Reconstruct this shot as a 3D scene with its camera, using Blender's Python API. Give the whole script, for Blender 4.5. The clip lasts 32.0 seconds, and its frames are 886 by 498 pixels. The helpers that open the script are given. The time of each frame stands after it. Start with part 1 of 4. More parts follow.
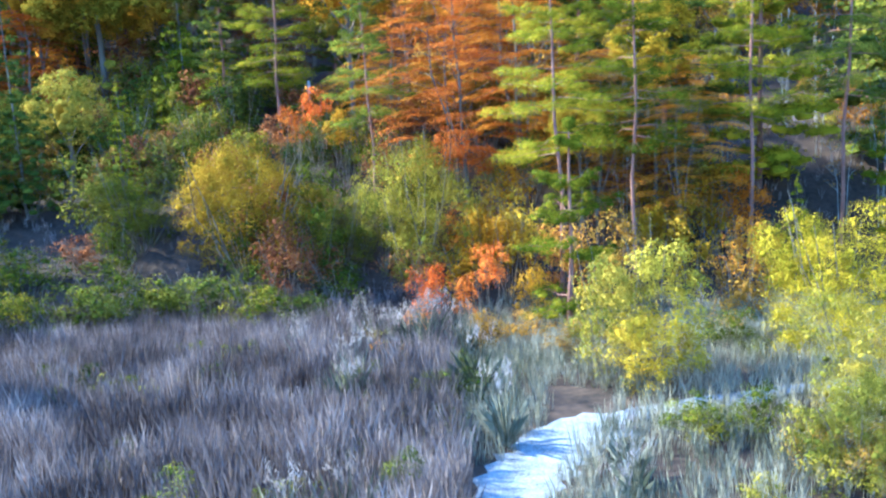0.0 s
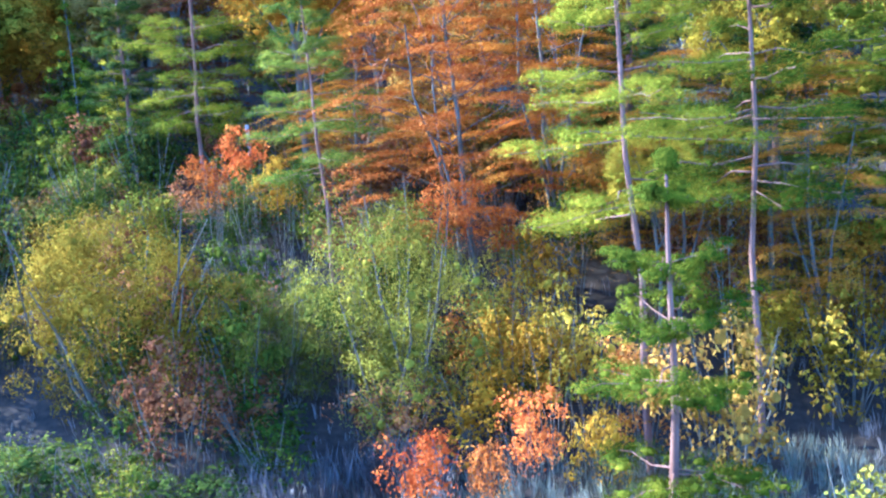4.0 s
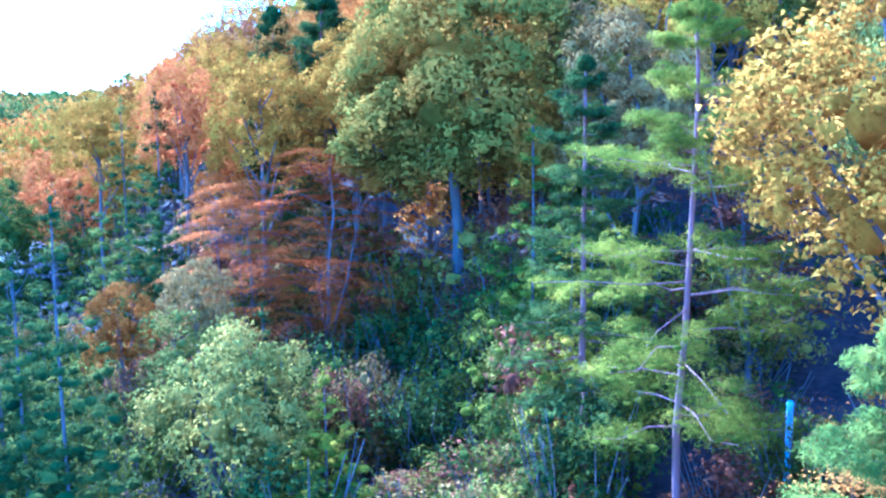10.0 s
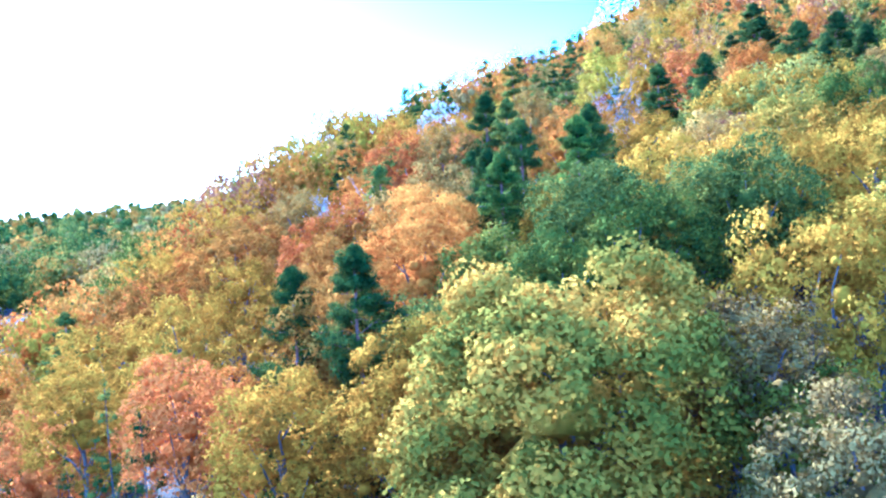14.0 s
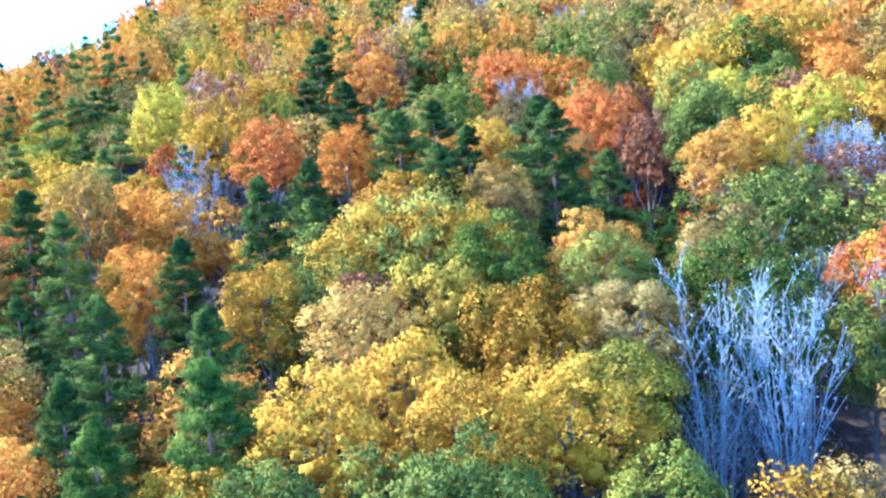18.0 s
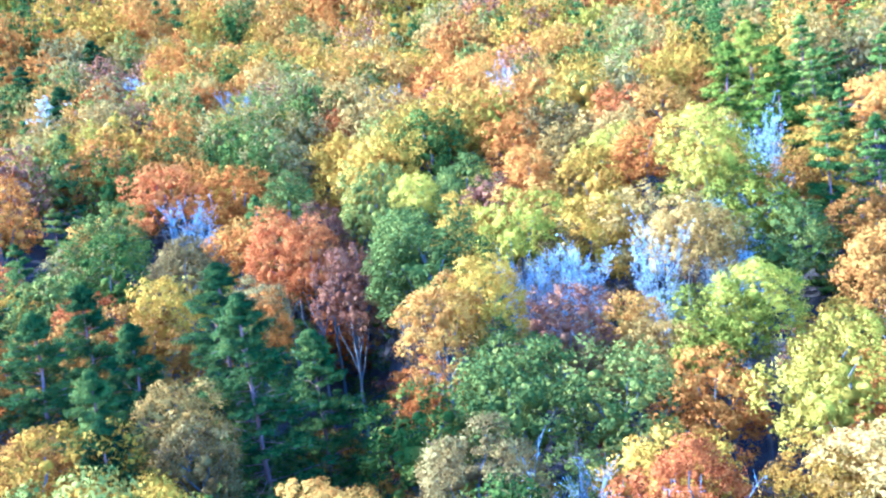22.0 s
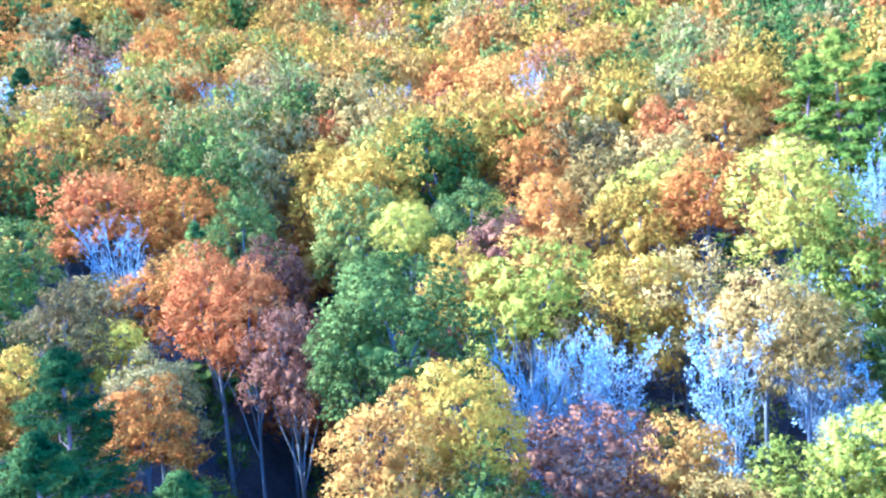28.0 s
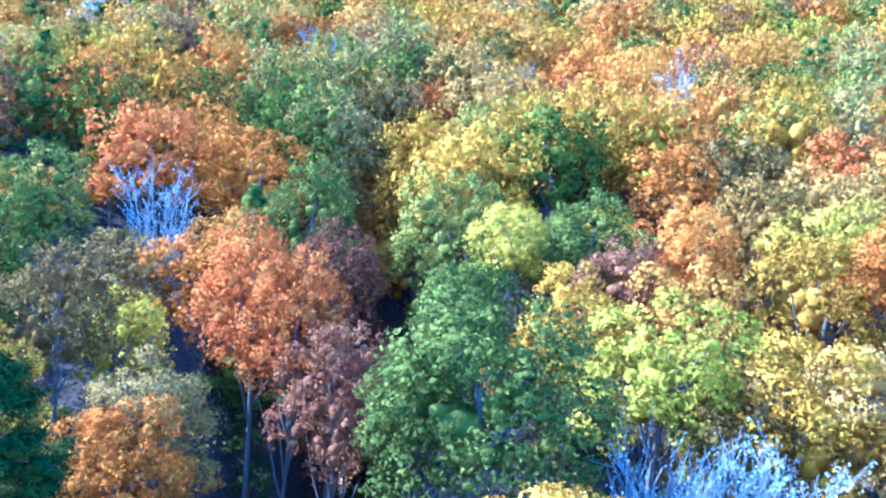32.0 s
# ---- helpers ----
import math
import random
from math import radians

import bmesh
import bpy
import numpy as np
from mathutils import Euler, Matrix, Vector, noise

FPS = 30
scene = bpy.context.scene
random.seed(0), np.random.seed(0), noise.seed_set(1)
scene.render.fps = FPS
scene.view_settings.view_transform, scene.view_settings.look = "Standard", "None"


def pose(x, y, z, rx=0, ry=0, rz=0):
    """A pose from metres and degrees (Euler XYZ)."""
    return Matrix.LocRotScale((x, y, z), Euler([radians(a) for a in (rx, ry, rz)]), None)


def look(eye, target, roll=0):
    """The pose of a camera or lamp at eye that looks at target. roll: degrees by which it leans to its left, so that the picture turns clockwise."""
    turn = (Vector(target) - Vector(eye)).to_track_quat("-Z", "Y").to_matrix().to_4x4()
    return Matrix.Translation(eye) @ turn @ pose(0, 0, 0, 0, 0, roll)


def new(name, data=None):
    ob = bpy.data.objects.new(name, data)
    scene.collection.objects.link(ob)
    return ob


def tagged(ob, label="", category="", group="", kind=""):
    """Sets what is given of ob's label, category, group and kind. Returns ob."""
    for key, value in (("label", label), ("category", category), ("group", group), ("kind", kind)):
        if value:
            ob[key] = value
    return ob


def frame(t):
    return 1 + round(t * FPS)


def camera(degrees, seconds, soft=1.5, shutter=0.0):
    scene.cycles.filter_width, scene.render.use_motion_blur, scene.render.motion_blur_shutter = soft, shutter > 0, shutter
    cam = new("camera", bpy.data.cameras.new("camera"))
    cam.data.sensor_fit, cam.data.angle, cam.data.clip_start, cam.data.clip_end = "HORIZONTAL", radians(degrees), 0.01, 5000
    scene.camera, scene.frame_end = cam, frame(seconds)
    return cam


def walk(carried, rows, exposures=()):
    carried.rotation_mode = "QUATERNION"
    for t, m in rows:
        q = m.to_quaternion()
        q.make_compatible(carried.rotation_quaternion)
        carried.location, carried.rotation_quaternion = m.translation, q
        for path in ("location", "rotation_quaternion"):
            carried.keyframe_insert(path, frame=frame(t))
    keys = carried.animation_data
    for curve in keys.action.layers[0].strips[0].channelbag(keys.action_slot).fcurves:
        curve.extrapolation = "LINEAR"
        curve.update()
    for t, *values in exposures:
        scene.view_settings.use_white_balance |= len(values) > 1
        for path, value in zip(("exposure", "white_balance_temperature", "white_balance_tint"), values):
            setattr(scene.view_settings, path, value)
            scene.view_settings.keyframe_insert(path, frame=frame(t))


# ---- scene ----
cam = camera(51.4, 32.0, soft=2.4)
PATH = [
    (0, (0.039, 0.188, 7.797), (0.076, 2.156, 7.443), -3.0),
    (0.5, (-0.046, 1.933, 7.766), (-0.012, 3.905, 7.436), -6.0),
    (1, (-0.156, 3.624, 7.683), (-0.117, 5.594, 7.339), -5.0),
    (1.5, (-0.168, 5.4, 7.631), (-0.114, 7.378, 7.345), -6.3),
    (2, (-0.115, 7.058, 7.691), (-0.056, 9.03, 7.368), -6.6),
    (2.5, (-0.131, 8.713, 7.522), (-0.069, 10.69, 7.225), -2.7),
    (4.5, (0.36, 16.071, 6.792), (0.436, 18.057, 6.573), -4.9),
    (5, (0.501, 17.299, 6.93), (0.596, 19.279, 6.665), -1.0),
    (5.5, (0.664, 18.743, 7.605), (0.741, 20.721, 7.319), -0.5),
    (6, (0.718, 19.996, 8.193), (0.784, 21.991, 8.071), -1.1),
    (6.5, (0.822, 21.13, 8.85), (0.888, 23.102, 8.528), 1.6),
    (7, (1.061, 22.515, 9.502), (1.109, 24.501, 9.268), -0.7),
    (7.5, (1.345, 24.085, 10.462), (1.328, 26.068, 10.2), -0.5),
    (8, (1.708, 26.408, 11.343), (1.448, 28.356, 10.974), -3.9),
    (8.5, (1.526, 28.313, 11.872), (1.0, 30.205, 11.491), -3.9),
    (9, (0.744, 30.546, 12.953), (-0.065, 32.355, 12.683), 0.0),
    (9.5, (-0.135, 32.299, 13.58), (-1.151, 33.997, 13.291), 0.2),
    (10, (-1.16, 33.464, 14.385), (-2.297, 35.086, 14.111), -0.4),
    (10.5, (-1.92, 34.735, 15.379), (-3.076, 36.349, 15.141), -0.9),
    (11, (-2.852, 35.903, 16.382), (-4.022, 37.52, 16.256), -5.9),
    (11.5, (-3.692, 36.743, 17.529), (-4.864, 38.339, 17.253), -3.4),
    (12, (-4.612, 37.683, 18.441), (-5.792, 39.263, 18.105), -4.6),
    (12.5, (-5.519, 38.598, 19.133), (-6.709, 40.18, 18.849), -3.1),
    (13, (-6.672, 39.797, 20.222), (-7.871, 41.378, 19.971), -1.6),
    (13.5, (-7.739, 40.785, 21.085), (-8.922, 42.395, 21.01), -3.9),
    (15.5, (-11.592, 44.579, 24.427), (-12.793, 46.158, 24.176), -2.7),
    (16, (-12.604, 45.935, 25.91), (-13.767, 47.554, 25.749), 0.3),
    (16.5, (-13.612, 47.083, 27.105), (-14.672, 48.768, 26.911), 2.5),
    (17, (-14.801, 48.153, 28.552), (-15.649, 49.945, 28.29), -2.6),
    (17.5, (-15.417, 49.758, 30.152), (-16.013, 51.646, 29.866), -4.6),
    (18, (-16.176, 50.832, 31.577), (-16.449, 52.797, 31.321), -3.2),
    (18.5, (-16.732, 52.168, 32.696), (-16.702, 54.144, 32.392), -8.0),
    (19, (-17.203, 53.673, 33.817), (-16.994, 55.644, 33.549), -8.3),
    (19.5, (-17.284, 54.932, 34.75), (-17.04, 56.886, 34.402), -1.7),
    (20, (-17.186, 56.343, 35.407), (-16.893, 58.304, 35.145), -2.2),
    (20.5, (-16.948, 58.007, 36.552), (-16.628, 59.966, 36.312), -5.6),
    (21, (-16.707, 59.418, 37.29), (-16.363, 61.377, 37.079), -1.9),
    (21.5, (-16.393, 60.866, 38.124), (-16.021, 62.816, 37.886), -4.0),
    (22, (-16.11, 62.225, 38.856), (-15.699, 64.168, 38.617), -7.6),
    (22.5, (-15.709, 63.55, 39.381), (-15.342, 65.494, 39.09), -7.8),
    (23, (-15.164, 64.924, 39.627), (-14.826, 66.873, 39.333), -4.3),
    (23.5, (-14.672, 66.249, 39.662), (-14.344, 68.203, 39.388), -3.9),
    (24, (-14.144, 67.727, 39.676), (-13.821, 69.687, 39.443), -4.5),
    (24.5, (-13.591, 69.125, 39.714), (-13.266, 71.081, 39.451), -4.3),
    (26.5, (-11.307, 75.168, 40.09), (-10.975, 77.127, 39.859), -4.8),
    (27, (-10.684, 76.736, 40.192), (-10.34, 78.692, 39.956), -4.7),
    (27.5, (-10.152, 78.207, 40.212), (-9.803, 80.163, 39.982), -3.9),
    (28, (-9.494, 79.548, 40.171), (-9.148, 81.503, 39.934), -4.6),
    (28.5, (-8.953, 80.897, 40.055), (-8.605, 82.852, 39.812), -2.9),
    (29, (-8.465, 82.314, 40.247), (-8.123, 84.273, 40.043), 1.7),
    (29.5, (-8.096, 83.676, 40.448), (-7.764, 85.627, 40.157), 3.9),
    (30, (-8.007, 85.297, 40.541), (-7.701, 87.255, 40.268), 10.6),
    (30.5, (-8.117, 86.981, 40.195), (-7.842, 88.952, 39.994), 5.4),
    (31, (-8.369, 88.71, 40.005), (-8.122, 90.684, 39.799), 3.2),
    (31.5, (-8.789, 90.509, 40.074), (-8.573, 92.483, 39.836), 3.5),
    (32, (-9.223, 92.104, 40.346), (-9.04, 94.076, 40.07), 5.1),
]
EXPOSURES = [(0, 2.70, 4000, 4), (2, 2.72, 3700, 6), (5, 2.85, 3400, 10), (6, 2.85, 3250, 13), (8, 2.80, 3050, 13), (9, 2.9, 2900, 10), (10, 3.2, 2950, 19), (11, 3.2, 3150, 19), (13, 3.15, 3150, 16), (16, 2.68, 3200, 12), (17, 2.62, 3250, 10), (18, 2.85, 3450, 12), (20, 3.02, 3150, 11), (26, 3.05, 3050, 12), (32, 2.78, 3000, 12)]
walk(cam, [(t, look(eye, target, roll)) for t, eye, target, roll in PATH],
     exposures=EXPOSURES)

# ---- light ----
SUN_LEFT, SUN_UP = 72.0, 34.0          # degrees left of +y, degrees above the horizon
world = bpy.data.worlds.new("sky")
scene.world = world
world.use_nodes = True
wn, wl = world.node_tree.nodes, world.node_tree.links
sky = wn.new("ShaderNodeTexSky")
sky.sky_type, sky.sun_disc = "NISHITA", False
sky.sun_elevation, sky.sun_rotation = radians(SUN_UP), radians(-SUN_LEFT)
sky.air_density, sky.dust_density, sky.ozone_density = 1.2, 1.0, 4.0
wl.new(sky.outputs["Color"], wn["Background"].inputs["Color"])
wn["Background"].inputs["Strength"].default_value = 0.15
sun = new("sun", bpy.data.lights.new("sun", "SUN"))
sun.data.energy, sun.data.angle, sun.data.color = 4.4, radians(0.6), (1.0, 0.79, 0.46)
a, b = radians(SUN_LEFT), radians(SUN_UP)
sun.matrix_world = look((0, 0, 0), (math.sin(a) * math.cos(b), -math.cos(a) * math.cos(b), -math.sin(b)))


# ---- materials ----
def nodes(name):
    m = bpy.data.materials.new(name)
    m.use_nodes = True
    return m, m.node_tree.nodes, m.node_tree.links, m.node_tree.nodes["Principled BSDF"]


def ramp(nd, stops):
    r = nd.new("ShaderNodeValToRGB")
    while len(r.color_ramp.elements) < len(stops):
        r.color_ramp.elements.new(0.5)
    for e, (p, c) in zip(r.color_ramp.elements, stops):
        e.position, e.color = p, (*c, 1)
    return r


def foliage(name, low, mid, high, scale=0.9, through_light=0.20):
    """Leaves: three tones mixed by two noises in world metres and by leaf, with light passing through."""
    m, nd, ln, bsdf = nodes(name)
    geo = nd.new("ShaderNodeNewGeometry")
    big, fine = nd.new("ShaderNodeTexNoise"), nd.new("ShaderNodeTexNoise")
    big.inputs["Scale"].default_value, fine.inputs["Scale"].default_value = scale, scale * 9
    big.inputs["Detail"].default_value = 3
    for n in (big, fine):
        ln.new(geo.outputs["Position"], n.inputs["Vector"])
    info = nd.new("ShaderNodeObjectInfo")
    add = nd.new("ShaderNodeMath")
    add.operation = "MULTIPLY_ADD"
    add.inputs[1].default_value = 0.16
    ln.new(geo.outputs["Random Per Island"], add.inputs[0])
    ln.new(big.outputs["Fac"], add.inputs[2])
    add2 = nd.new("ShaderNodeMath")
    add2.operation = "MULTIPLY_ADD"
    add2.inputs[1].default_value = 0.30
    ln.new(info.outputs["Random"], add2.inputs[0])
    ln.new(add.outputs[0], add2.inputs[2])
    add3 = nd.new("ShaderNodeMath")
    add3.operation = "MULTIPLY_ADD"
    add3.inputs[1].default_value = 0.3
    ln.new(fine.outputs["Fac"], add3.inputs[0])
    ln.new(add2.outputs[0], add3.inputs[2])
    r = ramp(nd, [(0.58, low), (0.77, mid), (0.94, high)])
    sub = nd.new("ShaderNodeMath")
    sub.operation = "MULTIPLY"
    sub.inputs[1].default_value = 0.84
    ln.new(add3.outputs[0], sub.inputs[0])
    ln.new(sub.outputs[0], r.inputs["Fac"])
    ln.new(r.outputs["Color"], bsdf.inputs["Base Color"])
    bsdf.inputs["Roughness"].default_value = 0.75
    bsdf.inputs["Specular IOR Level"].default_value = 0.0
    fine.inputs["Detail"].default_value = 3
    bp = nd.new("ShaderNodeBump")
    bp.inputs["Strength"].default_value, bp.inputs["Distance"].default_value = 0.45, 0.12
    ln.new(fine.outputs["Fac"], bp.inputs["Height"])
    ln.new(bp.outputs[0], bsdf.inputs["Normal"])
    tr, mix = nd.new("ShaderNodeBsdfTranslucent"), nd.new("ShaderNodeMixShader")
    ln.new(r.outputs["Color"], tr.inputs["Color"])
    mix.inputs["Fac"].default_value = through_light
    ln.new(bsdf.outputs[0], mix.inputs[1])
    ln.new(tr.outputs[0], mix.inputs[2])
    ln.new(mix.outputs[0], nd["Material Output"].inputs["Surface"])
    return m


def surface(name, low, high, scale, rough=0.85, bump=0.3, detail=6.0, stretch=(1, 1, 1)):
    """A matt surface: two tones by a broad and a fine noise, with relief."""
    m, nd, ln, bsdf = nodes(name)
    co, mp = nd.new("ShaderNodeTexCoord"), nd.new("ShaderNodeMapping")
    mp.inputs["Scale"].default_value = stretch
    ln.new(co.outputs["Object"], mp.inputs["Vector"])
    broad, fine = nd.new("ShaderNodeTexNoise"), nd.new("ShaderNodeTexNoise")
    broad.inputs["Scale"].default_value, fine.inputs["Scale"].default_value = scale, scale * 8
    broad.inputs["Detail"].default_value = fine.inputs["Detail"].default_value = detail
    for n in (broad, fine):
        ln.new(mp.outputs[0], n.inputs["Vector"])
    av = nd.new("ShaderNodeMath")
    av.operation = "ADD"
    ln.new(broad.outputs["Fac"], av.inputs[0])
    ln.new(fine.outputs["Fac"], av.inputs[1])
    half = nd.new("ShaderNodeMath")
    half.operation = "MULTIPLY"
    half.inputs[1].default_value = 0.5
    ln.new(av.outputs[0], half.inputs[0])
    r = ramp(nd, [(0.32, low), (0.68, high)])
    ln.new(half.outputs[0], r.inputs["Fac"])
    ln.new(r.outputs["Color"], bsdf.inputs["Base Color"])
    bsdf.inputs["Roughness"].default_value = rough
    bsdf.inputs["Specular IOR Level"].default_value = 0.06
    bp = nd.new("ShaderNodeBump")
    bp.inputs["Strength"].default_value = bump
    ln.new(fine.outputs["Fac"], bp.inputs["Height"])
    ln.new(bp.outputs[0], bsdf.inputs["Normal"])
    return m


LEAF = {
    "gold": foliage("leaf_gold", (0.22, 0.10, 0.004), (0.44, 0.215, 0.005), (0.60, 0.33, 0.009)),
    "yellow": foliage("leaf_yellow", (0.27, 0.17, 0.005), (0.49, 0.33, 0.008), (0.63, 0.45, 0.015)),
    "lime": foliage("leaf_lime", (0.14, 0.115, 0.004), (0.32, 0.245, 0.006), (0.53, 0.37, 0.01)),
    "olive": foliage("leaf_olive", (0.08, 0.082, 0.01), (0.20, 0.175, 0.016), (0.41, 0.29, 0.025)),
    "green": foliage("leaf_green", (0.045, 0.052, 0.006), (0.11, 0.115, 0.009), (0.25, 0.19, 0.012)),
    "tan": foliage("leaf_tan", (0.20, 0.105, 0.012), (0.42, 0.22, 0.024), (0.58, 0.33, 0.04)),
    "orange": foliage("leaf_orange", (0.32, 0.09, 0.0054), (0.58, 0.21, 0.011), (0.72, 0.34, 0.019)),
    "rust": foliage("leaf_rust", (0.2, 0.075, 0.0054), (0.42, 0.17, 0.011), (0.58, 0.28, 0.018)),
    "red": foliage("leaf_red", (0.22, 0.05, 0.006), (0.46, 0.125, 0.012), (0.60, 0.205, 0.02)),
    "maroon": foliage("leaf_maroon", (0.11, 0.04, 0.015), (0.24, 0.09, 0.03), (0.36, 0.16, 0.048)),
    "coral": foliage("leaf_coral", (0.34, 0.10, 0.012), (0.62, 0.205, 0.024), (0.76, 0.34, 0.045)),
    "brown": foliage("leaf_brown", (0.11, 0.06, 0.012), (0.25, 0.145, 0.024), (0.4, 0.25, 0.043)),
    "flame": foliage("leaf_flame", (0.42, 0.08, 0.01), (0.72, 0.19, 0.021), (0.85, 0.36, 0.035)),
    "willow": foliage("leaf_willow", (0.19, 0.15, 0.012), (0.38, 0.30, 0.02), (0.55, 0.43, 0.035)),
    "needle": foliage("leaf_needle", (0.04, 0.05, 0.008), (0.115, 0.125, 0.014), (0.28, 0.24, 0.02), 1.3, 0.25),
    # lit copy of the needles: sunlight put into a lighter, yellower green
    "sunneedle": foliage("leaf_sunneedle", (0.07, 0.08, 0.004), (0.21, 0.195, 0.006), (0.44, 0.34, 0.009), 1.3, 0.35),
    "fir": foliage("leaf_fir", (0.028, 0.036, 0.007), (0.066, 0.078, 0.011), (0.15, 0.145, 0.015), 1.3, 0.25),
    "turning": foliage("leaf_turning", (0.11, 0.095, 0.006), (0.27, 0.19, 0.01), (0.54, 0.28, 0.013), 0.4),
    "wheat": foliage("leaf_wheat", (0.22, 0.135, 0.007), (0.44, 0.27, 0.012), (0.60, 0.40, 0.02)),
    "pinegreen": foliage("leaf_pinegreen", (0.055, 0.07, 0.008), (0.16, 0.175, 0.014), (0.36, 0.31, 0.02), 1.3, 0.3),
    "silver": foliage("leaf_silver", (0.34, 0.30, 0.23), (0.56, 0.51, 0.41), (0.80, 0.74, 0.61), 2.0, 0.2),
}
BARK = surface("bark_grey", (0.085, 0.066, 0.046), (0.22, 0.175, 0.125), 3.0, bump=0.6, stretch=(1, 1, 0.25))
REDBARK = surface("bark_red", (0.13, 0.06, 0.04), (0.34, 0.18, 0.12), 3.0, bump=0.6, stretch=(1, 1, 0.3))
PALEBARK = surface("bark_pale", (0.20, 0.18, 0.145), (0.44, 0.40, 0.33), 3.0, bump=0.3, stretch=(1, 1, 0.3))


# ---- ground form ----
def soft(d, k):
    return k * np.logaddexp(0.0, d / k)


def step(d, k):
    return 0.5 + 0.5 * np.tanh(d / k)


def gully_depth(x, y):
    return 10.0 * np.exp(-((x + 10.5 - 0.1 * (y - 125)) / 4.6) ** 2) * step(y - 110, 6) * step(168 - y, 8)


def hill_edge(y):
    return 70 + 52 * np.tanh((np.asarray(y, float) - 80) / 50)


def ground_z(x, y):
    """Height of the bare ground: a flat field, then a wooded slope that rises ahead, and a valley far to the left."""
    x, y = np.asarray(x, float), np.asarray(y, float)
    z = 0.225 * soft(y - 27, 6) + 0.13 * soft(y - 200, 15) - 0.33 * soft(y - 430, 40)
    z = z + 0.16 * soft(x - 6, 5) * step(y - 85, 18) * np.exp(-soft(x - 60, 30) / 60)      # higher to the right
    z = z - 0.13 * soft(-22 - x, 5) * step(90 - y, 22) * step(y - 30, 8)
    z = z - 3.0 * np.exp(-((y - 35) / np.where(y < 35, 9.0, 6.5)) ** 2)      # ditch along the wood's edge
    z = z - 2.5 * np.exp(-((x + 26) / 13) ** 2 - ((y - 56) / 11) ** 2)      # hollow
    z = z - gully_depth(x, y)
    edge = x + hill_edge(y)                                               # the hill ends on the left
    drop = step(-edge, 18)
    z = z * (1 - 0.9 * drop)
    far = np.hypot(x, y)
    z = z + drop * 0.03 * soft(far - 240, 40) * step(640 - far, 90)
    z = z + 0.25 * np.sin(x * 0.21 + 1.3) * np.sin(y * 0.17) * step(y - 34, 6)
    return z


def gz(x, y):
    return float(ground_z(x, y))


def mesh_of(name, verts, faces, materials=(), smooth=False):
    me = bpy.data.meshes.new(name)
    me.from_pydata(verts, [], faces)
    for m in materials:
        me.materials.append(m)
    if smooth:
        me.polygons.foreach_set("use_smooth", [True] * len(me.polygons))
    me.update()
    return me


def part(name, me, parent, label="", material=None):
    """Links a mesh as one object under a thing or part; shared meshes take their material on the object."""
    ob = new(name, me)
    ob.parent = parent
    if material:
        ob.material_slots[0].link = "OBJECT"
        ob.material_slots[0].material = material
    if label:
        ob["label"] = label
    return ob


# ---- leaves, clumps and limbs as raw arrays ----
PHI = (1 + 5 ** 0.5) / 2
ICO_V = np.array([(-1, PHI, 0), (1, PHI, 0), (-1, -PHI, 0), (1, -PHI, 0), (0, -1, PHI), (0, 1, PHI), (0, -1, -PHI), (0, 1, -PHI),
                  (PHI, 0, -1), (PHI, 0, 1), (-PHI, 0, -1), (-PHI, 0, 1)]) / math.hypot(1, PHI)
ICO_F = np.array([(0, 11, 5), (0, 5, 1), (0, 1, 7), (0, 7, 10), (0, 10, 11), (1, 5, 9), (5, 11, 4), (11, 10, 2), (10, 7, 6), (7, 1, 8)])
ICO_F = np.concatenate([ICO_F, np.array([(3, 9, 4), (3, 4, 2), (3, 2, 6), (3, 6, 8), (3, 8, 9), (4, 9, 5), (2, 4, 11), (6, 2, 10), (8, 6, 7), (9, 8, 1)])])


class Heap:
    """Collects vertices, faces and, for foliage, the soft normals of one mesh."""

    def __init__(self):
        self.v, self.f, self.s, self.n = [], [], [], 0

    def put(self, v, f, soft_normals=None):
        self.v.append(np.asarray(v, float).reshape(-1, 3))
        self.s.append(np.zeros_like(self.v[-1]) if soft_normals is None else np.asarray(soft_normals, float).reshape(-1, 3))
        self.f += (np.asarray(f) + self.n).tolist()
        self.n += len(self.v[-1])

    def mesh(self, name, materials, smooth=False):
        normals = np.concatenate(self.s)
        rounded = bool(np.abs(normals).max() > 0)
        me = mesh_of(name, np.concatenate(self.v).tolist(), self.f, materials, smooth or rounded)
        if rounded:
            me.normals_split_custom_set_from_vertices(normals.tolist())
        return me


def unit(v):
    return v / np.maximum(np.linalg.norm(v, axis=-1, keepdims=True), 1e-9)


